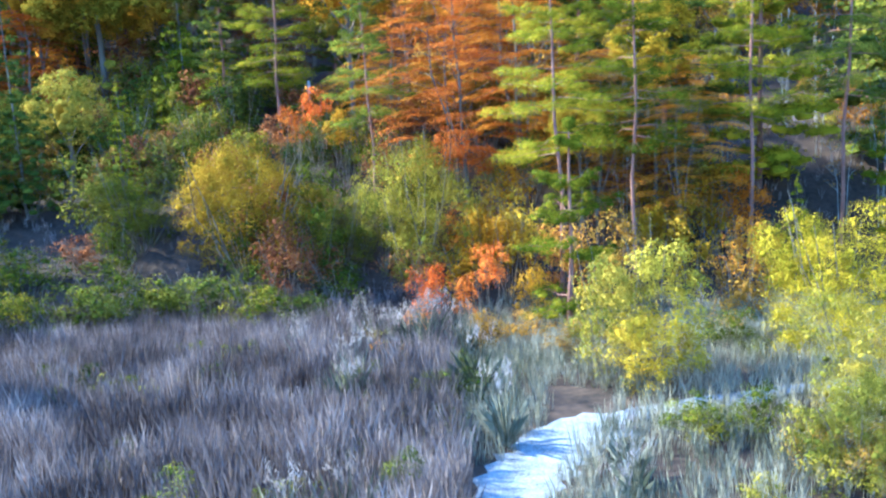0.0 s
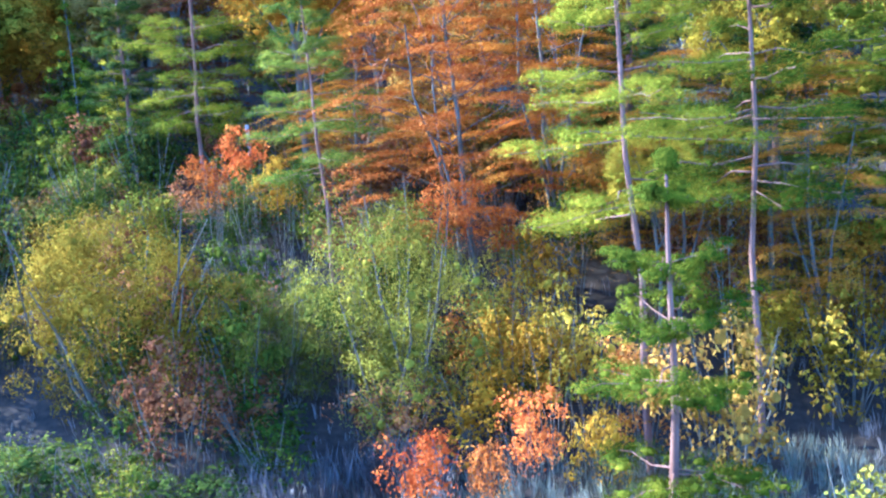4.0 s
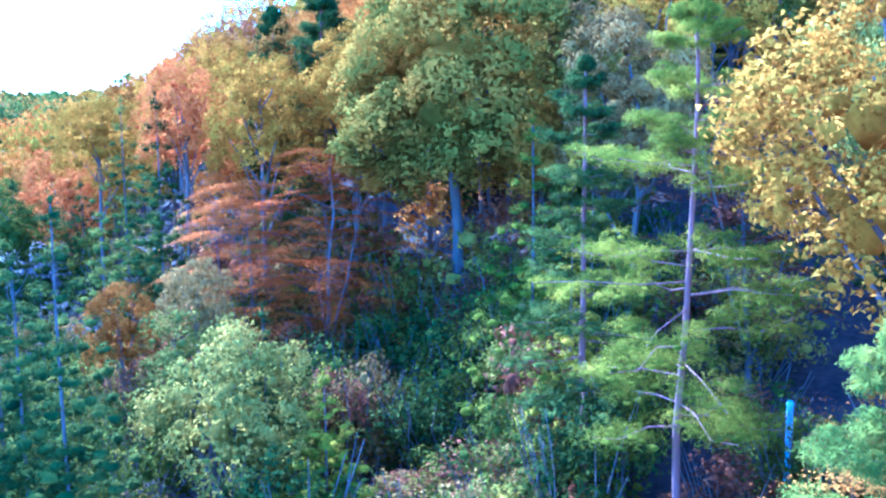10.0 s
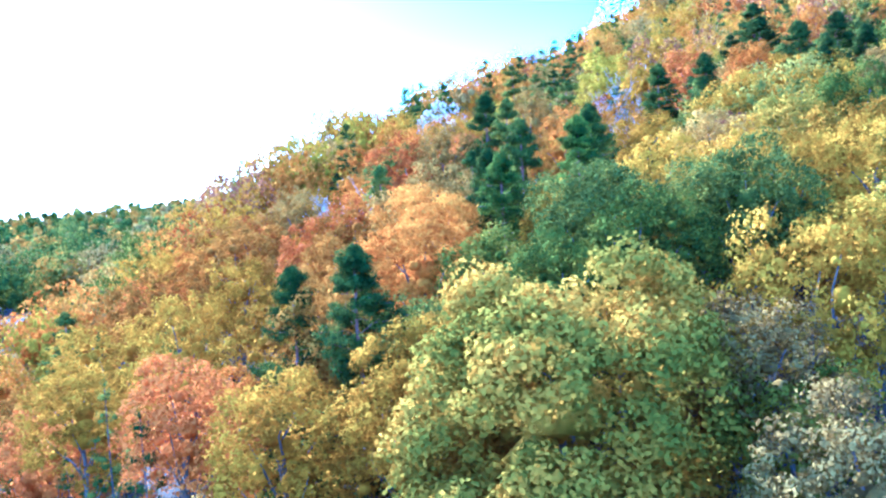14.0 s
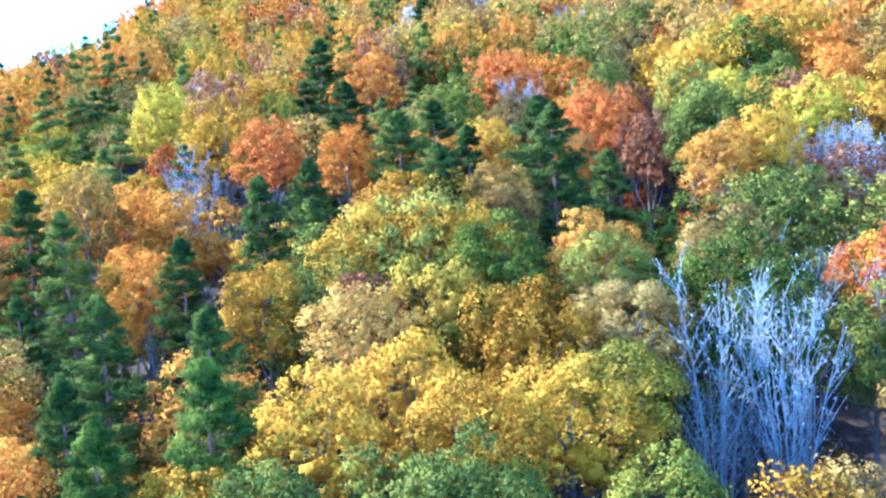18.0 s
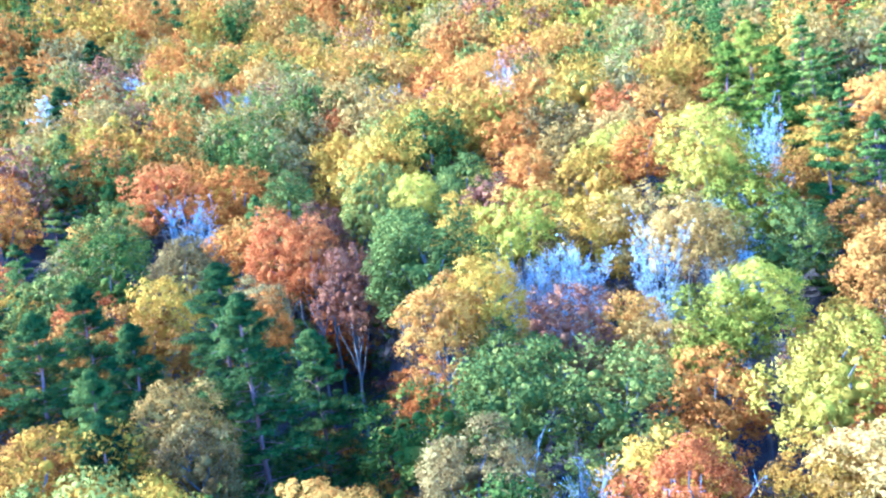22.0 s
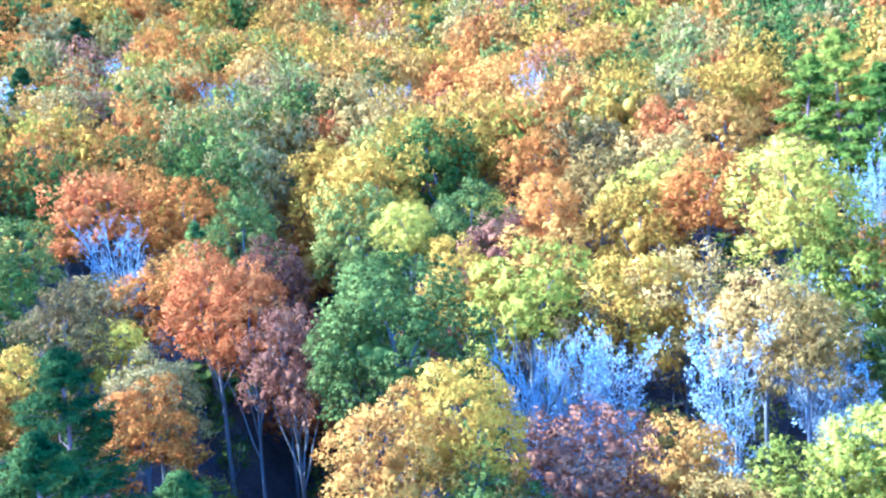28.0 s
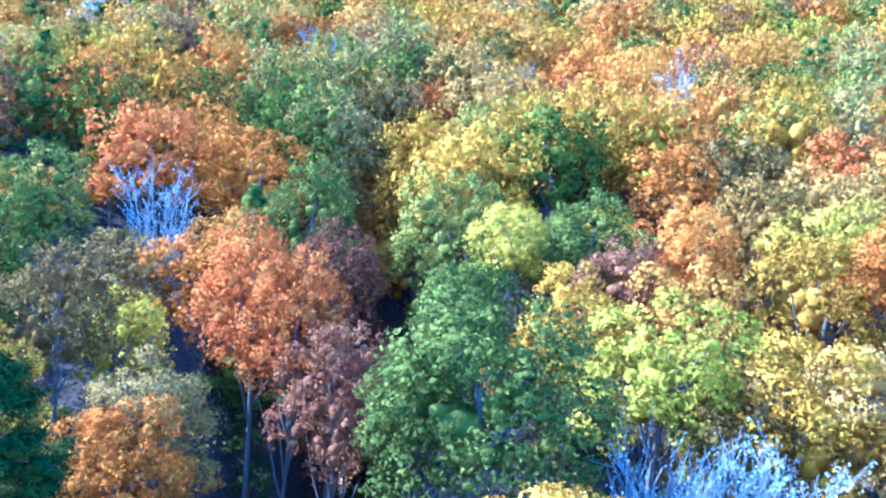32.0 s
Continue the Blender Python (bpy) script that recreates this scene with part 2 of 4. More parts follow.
def leaves(rng, heap, c, n, length, width, droop=0.0, plain=False, shade=None, tilt=0.42):
    """Folded rhombic leaves, or plain pointed ones, at the points c, facing n. shade: the soft normals that they share with their clump."""
    k = len(c)
    n = unit(n + rng.normal(0, tilt, (k, 3)))
    a = unit(np.cross(n, rng.normal(0, 1, (k, 3))))
    a[:, 2] -= droop
    a = unit(a)
    b = np.cross(n, a)
    L = (length * rng.uniform(0.65, 1.3, k))[:, None]
    W = (width * rng.uniform(0.65, 1.3, k))[:, None]
    if shade is None:
        shade = n
    shade = unit(shade + 0.35 * n)
    if plain:
        v = np.stack([c - a * L / 2 - b * W / 2, c + a * L / 2, c - a * L * 0.3 + b * W / 2], 1)
        heap.put(v, np.arange(3 * k).reshape(k, 3), np.repeat(shade, 3, 0))
        return
    v = np.stack([c - a * L / 2, c - b * W / 2 + n * W * 0.15, c + a * L / 2, c + b * W / 2 + n * W * 0.15], 1)
    heap.put(v, np.arange(4 * k).reshape(k, 4), np.repeat(shade, 4, 0))


def clump(rng, heap, c, r, flat, count, length, width, core=0.72, droop=0.0, up=0.25, plain=False, lean=(0, 0, 0)):
    """A knobbly core with leaves standing off it. lean: the way in which the whole clump faces, for its soft normals."""
    lean = np.asarray(lean, float)
    if core:
        v = ICO_V * (core * r * rng.uniform(0.72, 1.18, (12, 1)))
        v[:, 2] *= flat
        heap.put(v + c, ICO_F, unit(ICO_V + lean))
    d = unit(rng.normal(0, 1, (count, 3)) + (0, 0, up))
    p = d * r * rng.uniform(0.66, 1.22, (count, 1))
    p[:, 2] *= flat
    leaves(rng, heap, p + c, d, length, width, droop, plain, unit(d + lean))


def knob_core(rng, heap, c, r, flat):
    """The shaded inner mass of a lobe, hidden by the leaves round it."""
    v = ICO_V * (r * rng.uniform(0.75, 1.1, (12, 1)))
    v[:, 2] *= flat
    heap.put(v + np.asarray(c), ICO_F, ICO_V)


def limb(heap, pts, r0, r1, sides=5):
    """A tapered, bent round limb."""
    pts = np.asarray(pts, float)
    k = len(pts)
    t = unit(np.gradient(pts, axis=0))
    ref = np.array([0.31, 0.87, 0.22])
    u = unit(np.cross(t, ref))
    w = np.cross(t, u)
    ang = np.linspace(0, 2 * math.pi, sides, endpoint=False)
    r = np.linspace(r0, r1, k)[:, None, None]
    ring = pts[:, None] + r * (u[:, None] * np.cos(ang)[None, :, None] + w[:, None] * np.sin(ang)[None, :, None])
    f = []
    for i in range(k - 1):
        for j in range(sides):
            q = (j + 1) % sides
            f.append((i * sides + j, i * sides + q, (i + 1) * sides + q, (i + 1) * sides + j))
    heap.put(ring, f)


def bent(rng, a, b, k, sway):
    a, b = np.asarray(a, float), np.asarray(b, float)
    t = np.linspace(0, 1, k)[:, None]
    p = a + (b - a) * t
    p[1:-1] += rng.normal(0, sway, (k - 2, 3))
    return p


# ---- tree forms: one unit wide, `tall` units high ----
def broadleaf(seed, tall, clumps, per, leaf, knob=0.075, core=0.24, sides=6, plain=True, limbs=True, lobed=1.0, raw=False):
    """An oak-like tree: a domed crown of many rounded lobes, each of knobbly leaf clumps, on a forked trunk."""
    rng = np.random.default_rng(seed)
    crown, wood = Heap(), Heap()
    deep = min(0.84 * tall, 0.95 + 0.13 * tall)
    low = tall - deep
    mid = np.array((0, 0, low + 0.50 * deep))
    lobes = []
    n = int((12 + 3 * tall) * lobed)
    for i in range(n):
        h = 0.96 - 1.62 * (i + 0.4) / n
        q = math.sqrt(max(0.0, 1 - h * h))
        a = i * 2.4 + rng.uniform(-0.35, 0.35)
        out = np.array((q * math.cos(a), q * math.sin(a), h))
        at = mid + out * (0.31, 0.31, 0.36 * deep) * rng.uniform(0.72, 1.18)
        lobes.append((at, rng.uniform(0.13, 0.205) / lobed ** 0.5, out))
    for i in range(10):                             # the dark inside of the crown
        knob_core(rng, crown, mid + rng.uniform(-0.8, 0.8, 3) * (0.19, 0.19, 0.2 * deep), rng.uniform(0.06, 0.10), 1.0)
    each = max(5, clumps // n)
    for at, r, out in lobes:
        knob_core(rng, crown, at - out * 0.05, r * (0.32 if sides == 4 else 0.24), 0.9)
        for j in range(each):                       # spread over the outer side of the lobe
            h = 1 - 1.45 * (j + 0.5) / each
            q = math.sqrt(max(0.0, 1 - h * h))
            d = unit(np.array((q * math.cos(j * 2.4), q * math.sin(j * 2.4), h)) + 0.7 * out * (1, 1, 0.5) + rng.normal(0, 0.16, 3))
            c = at + d * r * rng.uniform(0.78, 1.08)
            c[2] = min(max(c[2], low), tall - 0.04)
            clump(rng, crown, c, knob * rng.uniform(0.6, 1.35), 0.82, per, leaf, leaf * 0.72, core, plain=plain, lean=0.9 * d + 0.3 * out)
    if raw:
        return np.concatenate(crown.v) / (1, 1, tall), crown.f, np.concatenate(crown.s)
    limb(wood, bent(rng, (0, 0, -0.08), (0.02, 0.0, low + 0.6 * deep), 5, 0.015), 0.026, 0.012, sides)
    for at, r, out in lobes[::2] if limbs else ():
        limb(wood, bent(rng, (0.01, 0, max(0.15, at[2] - rng.uniform(0.3, 0.6))), at, 4, 0.02), 0.012, 0.003, 4)
    return tall, crown.mesh("crown", [LEAF["gold"]], True), wood.mesh("trunk", [BARK], True)


def layered(seed, tall, layers, per, leaf):
    """A maple: airy flat sprays of leaves one above the other on thin forked stems."""
    rng = np.random.default_rng(seed)
    crown, wood = Heap(), Heap()
    limb(wood, bent(rng, (0, 0, -0.05), (0.06, 0, 0.9 * tall), 6, 0.02), 0.016, 0.004, 6)
    limb(wood, bent(rng, (0, 0, 0.15 * tall), (0.26, 0.1, 0.8 * tall), 5, 0.025), 0.010, 0.003, 5)
    limb(wood, bent(rng, (0, 0, 0.1 * tall), (-0.26, 0.08, 0.75 * tall), 5, 0.025), 0.010, 0.003, 5)
    for i in range(layers):
        f = i / layers
        z = tall * (0.26 + 0.71 * f) + rng.uniform(-0.03, 0.03)
        reach = 0.50 * math.sin(math.pi * (0.22 + 0.70 * f)) + 0.04
        a, rr = i * 2.4 + rng.uniform(-0.5, 0.5), reach * rng.uniform(0.15, 1.0) ** 0.7
        c = np.array((rr * math.cos(a), rr * math.sin(a), z))
        if i % 2:
            limb(wood, bent(rng, (0.03 * f, 0, z - 0.06 - rr * 0.2), c, 4, 0.012), 0.0028, 0.001, 4)
        along, side = rng.normal(0, 0.095, per), rng.normal(0, 0.055, per)
        p = np.stack([along * math.cos(a) - side * math.sin(a), along * math.sin(a) + side * math.cos(a), rng.normal(0, 0.006, per)], 1)
        p[:, 2] -= 0.16 * along + 1.1 * (p[:, 0] ** 2 + p[:, 1] ** 2)
        up = np.tile((0, 0, 1.3), (per, 1))
        leaves(rng, crown, p + c, up, leaf, leaf * 0.75, shade=unit(up + p * 5), tilt=0.35)
    return tall, crown.mesh("crown", [LEAF["rust"]]), wood.mesh("trunk", [BARK], True)


def pine(seed, tall, tiers, boughs, per, needle, low=0.3, reach=0.46, pad=0.06, pads=5, thin=0.2, lean=0.05, core=0.38, flat=0.45, stem=0.02, full=0.62, raw=False):
    """A pine: whorls of boughs that spread in flat, tufted fans, one storey above another, round a straight stem."""
    rng = np.random.default_rng(seed)
    crown, wood = Heap(), Heap()
    limb(wood, bent(rng, (0, 0, -0.06), (lean, 0, 0.97 * tall), 7, 0.010), stem, 0.25 * stem, 7)
    for i in range(tiers):
        f = 1 - (1 - i / (tiers - 1)) ** 1.35          # storeys close up towards the tip
        z = tall * (low + (0.965 - low) * f)
        span = reach * ((1 - f) ** full * 0.95 + 0.03) * (0.8 if i == 0 else 1)
        n = boughs if f < 0.75 else max(3, boughs - 2)
        a0 = rng.uniform(0, 6.28)
        for j in range(n):
            a = a0 + j * 6.28 / n + rng.uniform(-0.35, 0.35)
            rr = span * rng.uniform(0.66, 1.14)
            o = np.array((lean * z / tall, 0, z + rng.uniform(-0.6, 0.6) * (0.95 - low) * tall / tiers * min(1.0, 2.5 * (1 - f) + 0.05)))
            out, side = np.array((math.cos(a), math.sin(a), 0)), np.array((-math.sin(a), math.cos(a), 0))
            tip = o + out * rr + (0, 0, rr * (-0.10 + 0.42 * f + rng.uniform(-0.08, 0.08)))
            limb(wood, bent(rng, o, tip, 4, 0.010), 0.20 * stem * (1.2 - f), 0.0015, 4)
            for k in range(pads):
                s = 0.34 + 0.68 * (k + rng.uniform(0, 0.6)) / pads
                wide = 0.30 * rr * math.sin(math.pi * min(1.0, 0.18 + 0.8 * s))
                for m in ((-1, 1) if k < pads - 1 else (0,)):
                    c = o + (tip - o) * s + side * m * wide * rng.uniform(0.35, 1.1) + (0, 0, rng.normal(0, 0.012) - 0.1 * wide)
                    clump(rng, crown, c, pad * rng.uniform(0.75, 1.25) * (1.15 - 0.70 * f), flat, per, needle, needle * thin, core, up=0.9, plain=True, lean=(0.45 * out[0], 0.45 * out[1], 0.75))
    clump(rng, crown, np.array((lean, 0, tall - 0.07)), 0.03, 2.2, per // 2, needle, needle * thin, core, up=1.2, plain=True)
    if raw:
        return np.concatenate(crown.v) / (1, 1, tall), crown.f, np.concatenate(crown.s)
    return tall, crown.mesh("crown", [LEAF["needle"]], True), wood.mesh("trunk", [REDBARK], True)


def spire(seed, tall, tiers, per, needle):
    """A dense pointed conifer, foliage nearly down to the ground."""
    rng = np.random.default_rng(seed)
    crown, wood = Heap(), Heap()
    limb(wood, bent(rng, (0, 0, -0.06), (0, 0, 0.98 * tall), 5, 0.004), 0.014, 0.003, 6)
    for i in range(tiers):
        f = i / (tiers - 1)
        z = tall * (0.10 + 0.86 * f)
        reach = 0.46 * (1 - f) ** 0.85 + 0.03
        k = max(3, round(9 * (1 - f)))
        a0 = rng.uniform(0, 6.28)
        for j in range(k):
            a = a0 + j * 6.28 / k + rng.uniform(-0.3, 0.3)
            for s in ((0.32, 0.68, 1.0) if f < 0.7 else (0.8,)):
                rr = reach * s * rng.uniform(0.75, 1.15)
                c = np.array((rr * math.cos(a), rr * math.sin(a), z - 0.08 * s + rng.uniform(-0.04, 0.04)))
                clump(rng, crown, c, 0.075 * (1.25 - 0.6 * f), 0.6, per, needle, needle * 0.2, 0.55, up=0.7, plain=True, lean=(0.5 * math.cos(a), 0.5 * math.sin(a), 0.6))
    clump(rng, crown, np.array((0, 0, tall - 0.05)), 0.035, 1.8, per, needle * 0.8, needle * 0.12, 0.4, up=1.2)
    return tall, crown.mesh("crown", [LEAF["fir"]], True), wood.mesh("trunk", [BARK], True)


def bare(seed, tall, stems, twigs, leaf, count):
    """A nearly bare tree: pale stems that fan upwards, with large pale leaves still hanging at the ends."""
    rng = np.random.default_rng(seed)
    crown, wood = Heap(), Heap()
    ends = []
    for i in range(stems):
        a = i * 6.28 / stems + rng.uniform(-0.4, 0.4)
        rr = rng.uniform(0.10, 0.42)
        top = np.array((rr * math.cos(a), rr * math.sin(a), tall * rng.uniform(0.72, 0.95)))
        foot = np.array((0.05 * math.cos(a), 0.05 * math.sin(a), -0.05))
        mid = foot * 0.5 + top * 0.5 * (0.6, 0.6, 1.0)
        pts = np.stack([foot, (foot + mid) / 2, mid, (mid + top) / 2, top]) + rng.normal(0, 0.012, (5, 3))
        limb(wood, pts, 0.0075, 0.0022, 5)
        for j in range(twigs):
            s = rng.uniform(0.25, 0.98)
            o = pts[2] + (pts[4] - pts[2]) * (s - 0.5) * 2 if s > 0.5 else pts[0] + (pts[2] - pts[0]) * s * 2
            b = a + rng.normal(0, 1.1)
            n = rng.uniform(0.14, 0.42) * (1.15 - 0.5 * s)
            tip = o + (n * math.cos(b) * 0.75, n * math.sin(b) * 0.75, n)
            tip[2] = min(tip[2], tall)
            limb(wood, bent(rng, o, tip, 3, 0.012), 0.0036, 0.0014, 3)
            ends.append((o, tip))
            for q in range(2):
                o2 = o + (tip - o) * rng.uniform(0.3, 0.9)
                t2 = o2 + rng.normal(0, 0.06, 3) + (0, 0, 0.09)
                limb(wood, [o2, (o2 + t2) / 2, t2], 0.003, 0.0012, 3)
                ends.append((o2, t2))
    ends = [ends[i] for i in rng.integers(0, len(ends), count)]
    p = np.array([o + (t - o) * rng.uniform(0.5, 1.05) for o, t in ends]) + rng.normal(0, 0.018, (count, 3))
    p[:, 2] -= 0.015
    leaves(rng, crown, p, np.tile((0, 0, 0.5), (count, 1)), leaf, leaf * 0.5, 0.9)
    return tall, crown.mesh("crown", [LEAF["silver"]]), wood.mesh("trunk", [PALEBARK], True)


def bush(seed, tall, clumps, per, leaf, knob=0.12, core=0.35, plain=False):
    """A ragged many-stemmed bush with leaves nearly down to the ground."""
    rng = np.random.default_rng(seed)
    crown, wood = Heap(), Heap()
    lobes = [(0.0, 0.0, 0.52 * tall, 0.30)]
    for i in range(6):
        a = i * 6.28 / 6 + rng.uniform(-0.5, 0.5)
        rr = rng.uniform(0.14, 0.30)
        lobes.append((rr * math.cos(a), rr * math.sin(a), tall * (0.20 + 0.5 * ((i * 2) % 6) / 5), rng.uniform(0.17, 0.27)))
    for i in range(clumps):
        lx, ly, lz, lr = lobes[i % 7]
        d = unit(rng.normal(0, 1, 3) + (lx, ly, 0.2)) * rng.uniform(0.35, 1.05) ** 0.6
        c = np.array((lx, ly, lz)) + d * (lr, lr, lr * min(1.3, tall))
        c[2] = min(max(c[2], 0.05), 0.97 * tall)
        clump(rng, crown, c, knob * rng.uniform(0.5, 1.3), 0.85, per, leaf, leaf * (0.7 if plain else 0.45), core if i % 3 == 0 else 0, up=0.5, plain=plain, lean=0.8 * d)
    for i in range(11):
        a = rng.uniform(0, 6.28)
        limb(wood, bent(rng, (0.05 * math.cos(a), 0.05 * math.sin(a), -0.05), (0.34 * math.cos(a), 0.34 * math.sin(a), tall * rng.uniform(0.5, 0.95)), 4, 0.025), 0.007, 0.002, 4)
    return tall, crown.mesh("crown", [LEAF["olive"]], True), wood.mesh("stem", [BARK], True)


FORMS = {
    "bigoak": [broadleaf(9, 1.45, 620, 100, 0.015, 0.046, lobed=2.0, plain=False, limbs=False)],
    "nearoak": [broadleaf(11 + i, (1.3, 2.0, 2.8)[i % 3], (220, 240, 270)[i % 3], 72, 0.020, 0.062) for i in range(6)],
    "oak": [broadleaf(21 + i, (1.3, 1.8, 2.5)[i % 3], (160, 175, 190)[i % 3], 52, 0.024, 0.068) for i in range(9)],
    "midoak": [broadleaf(31 + i, (1.2, 1.6, 2.2)[i % 3], (125, 135, 145)[i % 3], 46, 0.028, 0.074, sides=4) for i in range(9)],
    "hilloak": [broadleaf(41 + i, (1.2, 1.6)[i % 2], 110, 34, 0.035, 0.082, sides=4) for i in range(6)],
    "maple": [layered(51 + i, 1.5, 80, 130, 0.022) for i in range(3)],
    "finemaple": [layered(55 + i, (1.6, 2.0)[i], 72, 640, 0.0105) for i in range(2)],
    "pine": [pine(61 + i, (1.7, 2.3)[i % 2], 10, 7, 44, 0.036, thin=0.14, low=(0.14, 0.28)[i % 2], lean=(0.06, -0.05, 0.04, -0.05)[i], pad=0.058) for i in range(4)],
    "finepine": [pine(65 + i, (1.6, 2.0)[i], 10, 5, 150, 0.019, low=(0.32, 0.42)[i], lean=0.04, thin=0.09, pad=0.052, pads=6, stem=0.014, core=0.22) for i in range(2)],
    "lowpine": [pine(67 + i, 1.2, 6, 6, 90, 0.022, low=0.16, pad=0.06, thin=0.18) for i in range(2)],
    "bigpine": [pine(171 + i, (1.3, 1.7)[i], 14, 8, 40, 0.032, low=0.08, pad=0.06, pads=5, thin=0.18, reach=0.52, full=0.62, lean=0.02) for i in range(2)],
    "midpine": [pine(71 + i, (1.4, 2.0, 2.6)[i % 3], 10, 7, 26, 0.048, low=0.10, pad=0.08, pads=4, thin=0.22, reach=0.52, core=0.6) for i in range(6)],
    "hillpine": [pine(77 + i, (1.4, 2.0)[i % 2], 9, 7, 24, 0.060, low=0.08, pad=0.095, pads=3, thin=0.22, reach=0.54, core=0.6) for i in range(4)],
    "spire": [spire(81 + i, (1.5, 2.2)[i % 2], 14, 26, 0.045) for i in range(4)],
    "bare": [bare(91 + i, (1.5, 2.2)[i % 2], 11, 17, 0.024, 900) for i in range(4)],
    "thinstem": [bare(98 + i, 3.0, 3, 9, 0.05, 260) for i in range(3)],
    "fullbare": [bare(95 + i, (1.5, 2.2)[i % 2], 9, 14, 0.030, 2600) for i in range(2)],
    "bush": [bush(101 + i, (0.75, 1.0, 1.35, 1.35)[i], 240, 150, 0.0115, 0.075, 0.25) for i in range(4)],
    "lobush": [bush(111 + i, 0.95, 36, 44, 0.036, 0.13, 0.3, True) for i in range(3)],
    "twigtree": [bush(141 + i, 1.5, 150, 46, 0.030, 0.09, 0) for i in range(2)],
    "gullybush": [bush(131 + i, 0.7, 20, 26, 0.05, 0.16, 0.3, True) for i in range(2)],
    "sapling": [bush(121 + i, 1.5, 26, 30, 0.06, 0.16, 0.5, True) for i in range(3)],
}
FORMS.update(weed=FORMS["lobush"], bramble=FORMS["lobush"], valleybush=FORMS["lobush"])
KIND = {   # name, category, wording
    "bigoak": ("great_oak", "tree", "great round-crowned oak turning from {c} to gold"),
    "oak": ("oak_tree", "tree", "oak with a knobbly {c} autumn crown on the slope"),
    "nearoak": ("oak_tree", "tree", "leafy oak with {c} autumn leaves at the wood's edge"),
    "hilloak": ("hillside_tree", "tree", "round-crowned tree with {c} leaves high on the hillside"),
    "midoak": ("broadleaf_tree", "tree", "broadleaf tree with {c} autumn leaves on the far slope"),
    "maple": ("maple_tree", "tree", "maple with flat layered sprays of {c} leaves"),
    "finemaple": ("maple_tree", "tree", "maple with fine flat sprays of {c} leaves"),
    "pine": ("pine_tree", "tree", "red pine with a bare stem and {c} tufted boughs"),
    "finepine": ("pine_tree", "tree", "red pine with soft {c} needle tufts at the wood\'s edge"),
    "lowpine": ("young_pine", "tree", "low young pine with {c} boughs near the ground"),
    "bigpine": ("slope_pine", "tree", "broad full-crowned pine with {c} spreading boughs"),
    "midpine": ("slope_pine", "tree", "pine with open {c} boughs among autumn trees"),
    "spire": ("young_conifer", "tree", "pointed young conifer with dense {c} foliage"),
    "bare": ("pale_tree", "tree", "nearly bare tree with pale stems and {c} hanging leaves"),
    "fullbare": ("pale_tree", "tree", "pale-stemmed tree thick with {c} dry leaves"),
    "hillpine": ("slope_pine", "tree", "pine with {c} boughs high on the slope"),
    "thinstem": ("slender_tree", "tree", "slender thin-stemmed young tree with a few {c} leaves"),
    "sapling": ("undergrowth_tree", "sapling", "young tree with {c} leaves below the canopy"),
    "bush": ("willow_bush", "bush", "rounded willow bush with fine {c} leaves"),
    "gullybush": ("gully_shrub", "shrub", "dark {c} shrub in the shaded gully"),
    "twigtree": ("birch_sapling", "sapling", "airy young birch with loose {c} leaves beside the track"),
    "weed": ("weed_clump", "weed", "low clump of {c} weeds in the dry grass"),
    "bramble": ("bramble_bush", "bramble", "low tangle of {c} brambles at the field's edge"),
    "valleybush": ("valley_bush", "bush", "dense {c} bush below the wood on the valley side"),
    "lobush": ("shrub", "shrub", "low woodland shrub with {c} leaves"),
}
TINT = {"gold": "golden", "yellow": "bright yellow", "lime": "yellow-green", "olive": "olive", "green": "green", "tan": "pale tan", "orange": "orange",
        "rust": "rusty orange", "coral": "coral-orange", "red": "red", "maroon": "dark red-brown", "brown": "dull brown", "needle": "dark green", "sunneedle": "sun-tinted yellow-green",
        "fir": "deep green", "silver": "silvery white", "willow": "olive-yellow", "flame": "flame-orange", "turning": "olive green", "wheat": "wheat-gold", "pinegreen": "mid-green"}
taken = []
count = 0


def tree(kind, tint, x, y, high, wide):
    """One tree or bush standing on the ground at x, y. A crown keeps its own proportions; a taller tree has a longer bare stem."""
    global count
    count += 1
    if kind in ("pine", "midpine", "hillpine", "bigpine"):
        wide = max(wide, 0.48 * high)
    fits = sorted(FORMS[kind], key=lambda f: abs(math.log(f[0] * wide / high)))
    near_fit = [f for f in fits if f[0] == fits[0][0]]
    tall, crown, wood = near_fit[count % len(near_fit)]
    name, cat, words = KIND[kind]
    top = new(name)
    top.empty_display_size = 0.3
    stretch = min(high / (tall * wide), 1.25)
    top.matrix_world = pose(x, y, gz(x, y), 0, 0, (count * 137.5) % 360) @ Matrix.Diagonal((wide, wide, wide * stretch, 1))
    tagged(top, words.format(c=TINT[tint]), cat, name + "s on the hillside")
    stem = part("trunk" if kind not in ("bush", "lobush", "weed", "bramble", "valleybush", "sapling", "gullybush", "twigtree") else "stem", wood, top)
    stem.scale.z = high / (tall * wide * stretch)
    leafage = part("crown", crown, top, material=LEAF[tint])
    leafage.location.z = high / (wide * stretch) - tall
    taken.append((x, y, wide))
    return top


def spot_free(x, y, gap):
    return all((x - a) ** 2 + (y - b) ** 2 > (gap + 0.36 * w) ** 2 for a, b, w in taken)



